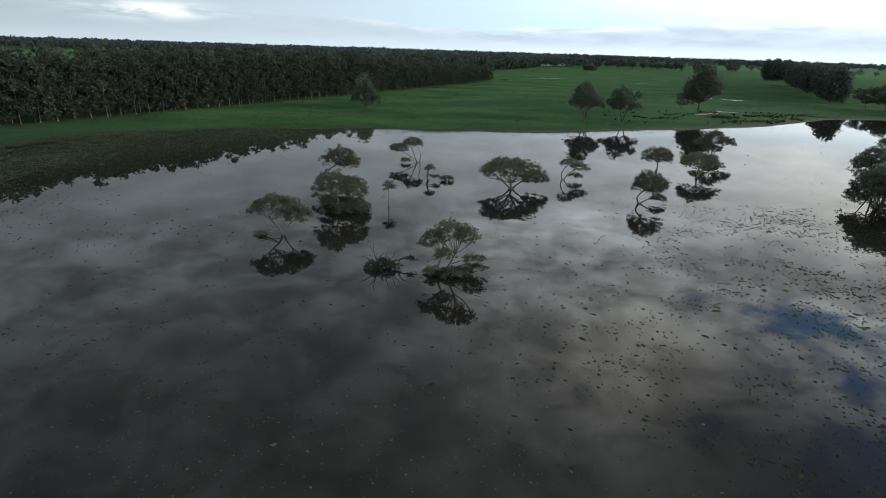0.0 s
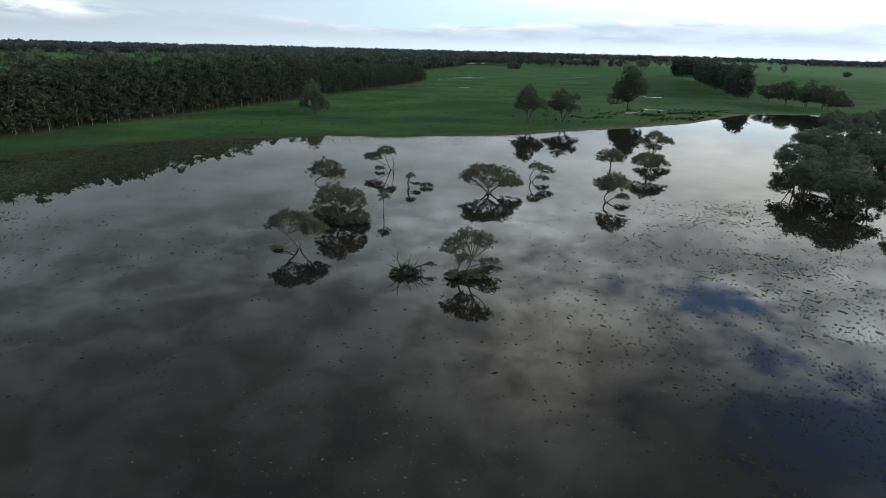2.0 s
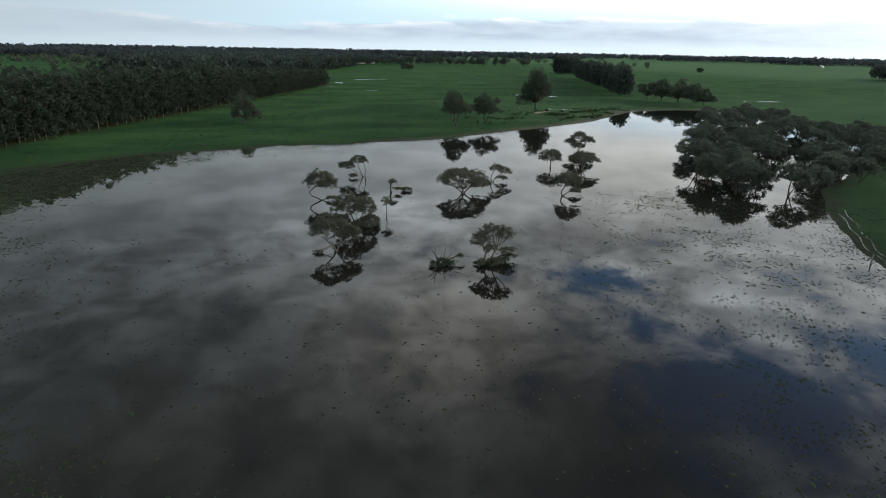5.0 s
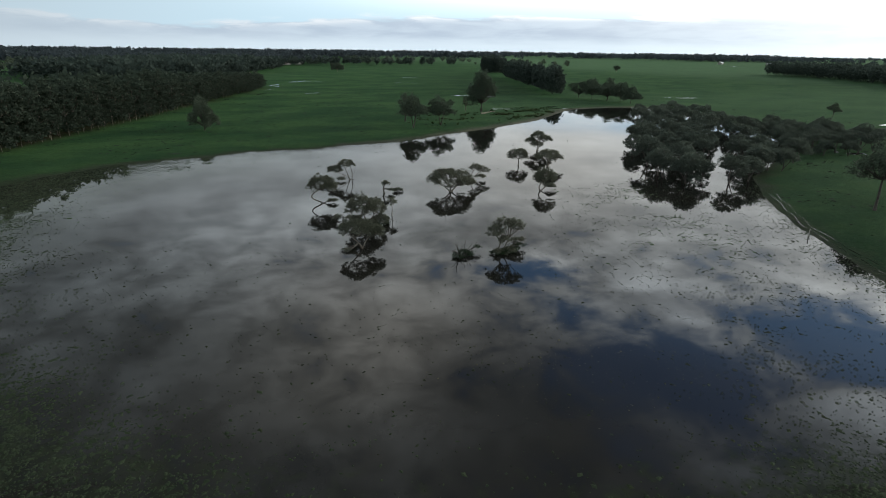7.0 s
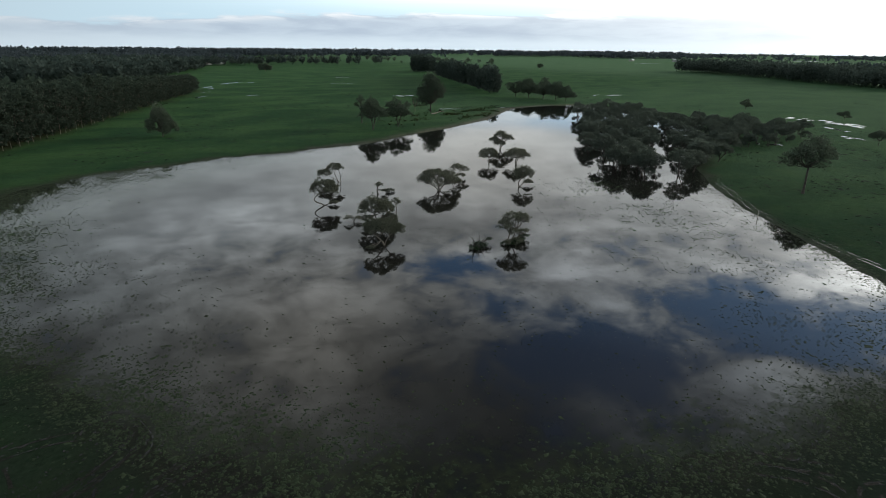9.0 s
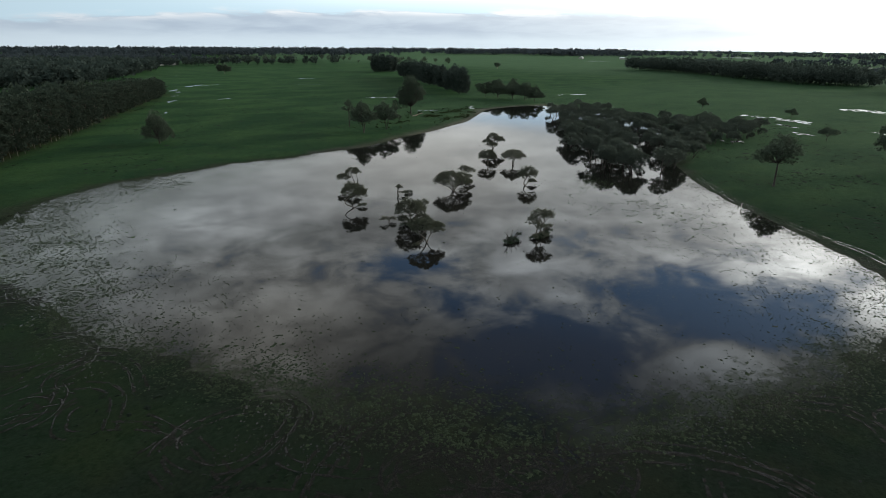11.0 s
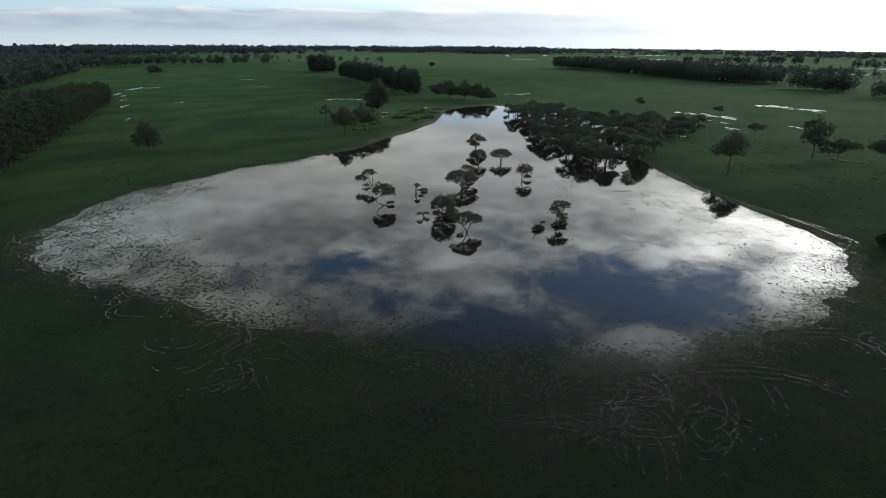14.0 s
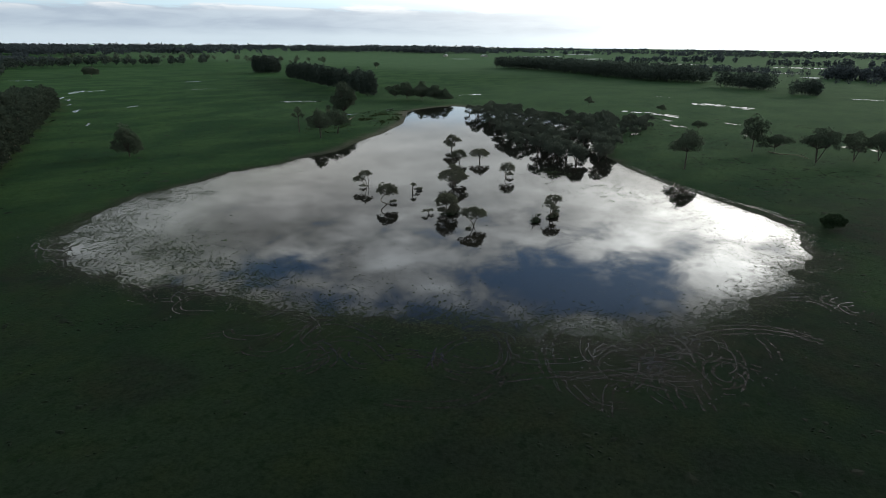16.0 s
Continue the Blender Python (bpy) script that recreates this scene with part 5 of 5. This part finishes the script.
def weed_chance(x, y, d):
    patch = value_noise(x, y, 16, 51) * 0.45 + value_noise(x, y, 3.5, 52) * 0.55
    bed = bed_line(x, y, [(58, 88), (50, 72), (42, 56), (30, 38), (20, 14)], 18) + 1.0 * bed_line(x, y, [(-93, 148), (-90, 118), (-86, 84)], 16) + 0.10 * bed_line(x, y, [(-60, 70), (0, 20), (30, 20)], 28)
    return (d < 1) * np.clip((patch - 0.36) * 2.0, 0.04, 1) * np.clip(0.010 + 0.50 * bed, 0, 1)


WATERY = (-112, 125, -12, 200)
clumps("floating_weed", "dark floating weed and drowned grass clumps on the water", "water weed", 520000, weed_chance, WATERY, WEED, 61, 0.150, 0.06, 4)
clumps("green_weed", "green grass mats showing at the surface", "water weed", 420000, lambda x, y, d: 0.9 * weed_chance(x, y, d) * np.clip(bed_line(x, y, [(58, 90), (45, 74), (40, 60)], 13) + 0.6 * bed_line(x, y, [(-88, 130), (-86, 90)], 9), 0, 1), WATERY, MATS, 66, 0.20, 0.07, 4)


def tussock_chance(x, y, d):
    """Bare out on the water, thickening to solid turf at the shore."""
    firm = np.where((x > 25) & (y > 5), 0.35, 1.0) * np.where((y > 185) & (x > -40), 0.4, 1.0)
    patch = 0.3 + 0.7 * np.clip(value_noise(x, y, 7, 53) * 1.3 + value_noise(x, y, 2.4, 58) * 0.7 - 0.6, 0, 1)
    open_side = (x > -52) * (y < 24)
    rim = np.where(open_side, 0.60, 1.0) * np.where(d < 0, np.exp(-np.abs(d) / (1.8 + np.where(open_side, 1.4, 3.0) * firm + 8.0 * (x < -82) * (y > 92) + 7.0 * (x < -45) * (y > 150))), np.exp(-(d / 4.0) ** 2))
    return rim * patch * np.where(on_rut(x, y), 0.02, 1.0)


clumps("drowned_tussocks", "grass tussocks poking out of the shallows", "tussock grass", 620000, tussock_chance, 21.0, TURF, 62, 0.170, 0.06, 4)


def seep_chance(x, y, d):
    firm = np.where((x > 25) & (y > 5), 0.1, 1.0) * np.where(y > 175, 0.2, 1.0) * np.where((x > -8) & (y < 6), 0.35, 1.0)
    return (d > -0.5) * np.exp(-d / 3.2) * firm * np.clip(value_noise(x, y, 6, 59) * 2.0 - 0.45, 0, 1) * 0.5 + 0.20 * (d > 0) * bed_line(x, y, [(-82, 30), (-72, 12), (-58, -2)], 10) * np.clip(value_noise(x, y, 4, 60) * 2.4 - 0.9, 0, 1)


clumps("seepage", "glints of standing water between the grass blades", "shallow water", 330000, seep_chance, 20.0, WATER, 67, 0.095, 0.0, 4, 0.02)


def pasture_chance(x, y, d):
    return (d > 2.5) * np.clip(value_noise(x, y, 14, 81) * 2.2 - 0.7, 0.05, 1) * np.clip(value_noise(x, y, 3, 82) * 2.0 - 0.7, 0, 1)


clumps("pasture_tussocks", "dark coarse tussocks scattered through grazed wet pasture", "tussock grass", 16000, pasture_chance, (45, 300, -70, 170), COARSE, 84, 0.55, 0.14)
clumps("pasture_tussocks", "dark coarse tussocks scattered through grazed wet pasture", "tussock grass", 16000, pasture_chance, (-110, 330, 195, 480), COARSE, 85, 0.60, 0.16)
clumps("pasture_tussocks", "low dark tussocks in the near wet grass", "tussock grass", 22000, pasture_chance, (-210, 60, -110, 130), COARSE, 86, 0.40, 0.10)

clumps("sunken_litter", "pale drowned leaves and grass litter just under the surface", "leaf litter", 9000, lambda x, y, d: np.clip(bed_line(x, y, [(-16, 34), (-2, 30), (8, 38)], 10) * (0.3 + value_noise(x, y, 5, 57)), 0, 1) * 0.6, (-34, 24, 14, 58), LITTER, 68, 0.075, 0.02, 4)

tufts("shore_rushes", "dark green clumps of rushes on the far shore", "rushes", 9000,
      lambda x, y, d: (d > 3) * np.exp(-(((x - 135) / 40) ** 2 + ((y - 272 - 0.2 * (x - 135)) / 15) ** 2)) * np.clip(value_noise(x, y, 6, 54) * 3 - 1.5, 0, 1), (60, 210, 235, 320), RUSH, 63, 0.7, 0.7, 6)


def rutted(verts, faces, bare, label):
    """One object for a pair of ruts: the torn mud (the first bare faces) and the water standing in it."""
    me = mesh_of("wheel_rut", verts, faces, MIRE)
    me.materials.append(WATER)
    me.polygons.foreach_set("material_index", np.array([0] * bare + [1] * (len(faces) - bare), np.int32))
    tagged(new("wheel_rut", me), label, "wheel ruts", "wheel ruts in the wet grass", "structure")


def torn(lines, rng):
    """Strips of bare mud along lines of (x, y) points, ragged in width and broken here and there."""
    verts, faces = [], []
    for line in lines:
        last, phase = None, rng.rand() * 6.28
        level = ground_height(*np.array(line, float).T)[0]
        for k, (x, y) in enumerate(line):
            ax, ay = line[max(k - 1, 0)]
            bx, by = line[min(k + 1, len(line) - 1)]
            n = math.hypot(bx - ax, by - ay) or 1.0
            w = rng.uniform(0.09, 0.27)
            ux, uy = -(by - ay) / n * w, (bx - ax) / n * w
            zz = max(-0.02, level[k]) + 0.016
            now = len(verts)
            verts += [(x - ux, y - uy, zz), (x + ux, y + uy, zz)]
            if last is not None and math.sin(phase + 0.55 * k) > -0.55:
                faces.append((last, last + 1, now + 1, now))
            last = now
    return verts, faces


def rut(cx, cy, radius, a0, a1, seed, squash=1.0):
    """Two wheel ruts side by side along an arc: strings of small water-filled hollows where the tread bit in."""
    rng = np.random.RandomState(seed)
    p1, p2 = rng.rand(2) * 6.28

    def bend(r, t):
        q = r + radius * (0.10 * math.sin(1.7 * t + p1) + 0.05 * math.sin(4.1 * t + p2))
        return cx + q * math.cos(t), cy + q * squash * math.sin(t)

    turns = np.arange(a0, a1, 0.6 / radius)
    verts, faces = torn([[bend(r, t) for t in turns] for r in (radius - 0.8, radius + 0.8)], rng)
    bare = len(faces)
    for r in (radius - 0.8, radius + 0.8):
        a, wet = a0, rng.rand() > 0.4
        while a < a1:
            long = rng.uniform(0.3, 1.0)
            if rng.rand() < 0.12:
                wet = not wet
            b = a + long / radius
            if wet and rng.rand() < 0.85:
                w = rng.uniform(0.045, 0.13)
                ring = [bend(r + side * w, a + (b - a) * f) for f, side in ((0.0, 0.3), (0.3, 1.0), (0.75, 0.8), (1.0, 0.2), (0.7, -0.9), (0.25, -0.8))]
                zz = max(0.0, z_at(*ring[0]), z_at(*ring[3])) + 0.025
                faces.append(tuple(range(len(verts), len(verts) + 6)))
                verts += [(*p, zz) for p in ring]
            a = b + rng.uniform(0.0, 0.10) / radius
    if faces:
        rutted(verts, faces, bare, "curved pair of water-filled wheel ruts in wet grass")


for k, (a, b, c, d, e) in enumerate(RUTS):
    rut(a, b, c, d, e, 300 + k, 0.9)


def slide(course, seed):
    """Two or three wheel ruts along a winding course: strings of narrow water-filled grooves."""
    rng = np.random.RandomState(seed)
    line = smooth([(x, y, 0) for x, y in course], 4)
    strips = []
    for off in (-0.68, 0.92):
        strip = []
        for a, b in zip(line, line[1:]):
            side = Vector((-(b - a).y, (b - a).x, 0)).normalized()
            n = max(1, int((b - a).length / 0.6))
            strip += [tuple((a.lerp(b, q / n) + side * off).xy) for q in range(n)]
        strips.append(strip)
    verts, faces = torn(strips, rng)
    bare = len(faces)
    for off in (-0.85, -0.5, 0.75, 1.1):
        wet = rng.rand() > 0.3
        for a, b in zip(line, line[1:]):
            length = (b - a).length
            side = Vector((-(b - a).y, (b - a).x, 0)).normalized()
            n = max(1, int(length / 0.6))
            for q in range(n):
                if rng.rand() < 0.14:
                    wet = not wet
                if not wet or rng.rand() < 0.2:
                    continue
                p = a.lerp(b, q / n) + side * (off + rng.normal(0, 0.07))
                e = a.lerp(b, (q + rng.uniform(0.6, 0.95)) / n) + side * (off + rng.normal(0, 0.07))
                w = side * rng.uniform(0.03, 0.10)
                m = p.lerp(e, rng.uniform(0.3, 0.7))
                zz = max(0.0, z_at(m.x, m.y)) + 0.025
                faces.append(tuple(range(len(verts), len(verts) + 6)))
                verts += [(v.x, v.y, zz) for v in (p - w * 0.3, m - w, e - w * 0.2, e + w * 0.3, m + w, p + w * 0.2)]
    if faces:
        rutted(verts, faces, bare, "winding water-filled wheel ruts torn into wet grass")


for k, course in enumerate(SLIDES):
    slide(course, 700 + k)

for side, (u, v) in enumerate([(-0.2, 0.10), (-1.7, 0.09)]):
    verts, faces = [], []
    rng = np.random.RandomState(400 + side)
    line = along([(94.5, 76), (72, 52), (58, 30), (49, 12), (40, 2)], 0.8)
    last = None
    for x, y, px, py in line:
        w = v * rng.uniform(0.2, 1.2)
        q = u + 0.25 * math.sin(x * 0.7 + side)
        zz = max(0.0, z_at(x + px * q, y + py * q)) + 0.025
        now = len(verts)
        verts += [(x + px * (q - w), y + py * (q - w), zz), (x + px * (q + w), y + py * (q + w), zz)]
        if last is not None and rng.rand() > 0.25:
            faces.append((last, last + 1, now + 1, now))
        last = now
    tagged(new("wheel_rut", mesh_of("wheel_rut", verts, faces, WATER)), "long water-filled wheel rut along the firm bank", "wheel ruts", "wheel ruts in the wet grass", "structure")

# ------------------------------------------------------------------ the far shed


def slab(points, thick):
    bm = bmesh.new()
    f = bm.faces.new([bm.verts.new(p) for p in points])
    g = bmesh.ops.extrude_face_region(bm, geom=[f])
    bmesh.ops.translate(bm, verts=[v for v in g["geom"] if isinstance(v, bmesh.types.BMVert)], vec=(0, 0, thick))
    bmesh.ops.recalc_face_normals(bm, faces=bm.faces)
    return bm


def bm_mesh(name, bm, mat):
    m = bpy.data.meshes.new(name)
    bm.to_mesh(m)
    bm.free()
    m.materials.append(mat)
    return m


def shed(x, y, wide, deep, eave, ridge, turn):
    top = new("farm_shed")
    top.matrix_basis = pose(x, y, 0.3, 0, 0, turn)
    w, d = wide / 2, deep / 2
    bm = slab([(-w, -d, 0), (w, -d, 0), (w, d, 0), (-w, d, 0)], eave)
    part("wall", bm_mesh("wall", bm, WALL), top)
    for s in (-1, 1):
        bm = slab([(-w - 0.5, s * (d + 0.6), eave), (w + 0.5, s * (d + 0.6), eave), (w + 0.5, 0, ridge), (-w - 0.5, 0, ridge)][::s], 0.15)
        part("roof", bm_mesh("roof", bm, ROOF), top, "pale sloping sheet-metal roof half")
    return tagged(top, "pale-roofed farm shed far across the pasture", "shed", "far farm sheds")


shed(220, 1270, 26, 14, 5.0, 8.5, 20)
shed(256, 1290, 14, 9, 3.5, 6.0, 10)
shed(1560, 1260, 36, 12, 4.5, 7.0, 30)
shed(1640, 1150, 30, 12, 4.5, 7.0, 60)


def fence_post(x, y, high, lean):
    """A split timber post: a six-sided, slightly tapered and chamfered stake with a sloping top."""
    path = [(0, 0, -0.3), (lean * 0.3, 0, high * 0.3), (lean * 0.7, 0.02, high * 0.7), (lean, 0.02, high - 0.05), (lean, 0.02, high)]
    v, f = tube(path, [0.11, 0.105, 0.10, 0.095, 0.06], 6)
    ob = new("fence_post", mesh_of("fence_post", v, f, TIMBER))
    ob.location = (x, y, z_at(x, y))
    return tagged(ob, "old grey timber fence post on the flooded bank", "fence post")


fence_post(66.3, 47.4, 1.7, 0.12)


def fallen_log(a, b, girth, label, seed):
    """A fallen trunk that lies along the ground from a to b, with broken boughs."""
    rng = np.random.RandomState(seed)
    top = new("fallen_log")
    top.location = (a[0], a[1], z_at(*a))
    end = Vector((b[0] - a[0], b[1] - a[1], z_at(*b) - z_at(*a)))
    path = bent((0, 0, girth * 0.7), end + Vector((0, 0, girth * 0.5)), rng, 0.05 * end.length, 7)
    for p in path:
        p.z = max(p.z, girth * 0.5)
    v, f = tube(path, [girth * (1 - 0.09 * k) for k in range(8)], 7)
    part("trunk", mesh_of("trunk", v, f, BARK_GUM, True), top)
    for q in range(5):
        s0 = path[rng.randint(2, 7)]
        tip = s0 + Vector(rng.normal(size=3)) * 1.6
        tip.z = abs(tip.z) + 0.3
        v, f = tube(bent(s0, tip, rng, 0.2, 4), [girth * 0.35, girth * 0.3, girth * 0.22, girth * 0.15, girth * 0.06], 5)
        part("broken_bough", mesh_of("broken_bough", v, f, BARK_DARK, True), top)
    return tagged(top, label, "log")


fallen_log((171, 31), (163, 13), 0.35, "long dark fallen trunk lying on wet pasture", 21)
fallen_log((122, 279), (137, 288), 0.45, "pale fallen gum trunk lying among rushes", 22)
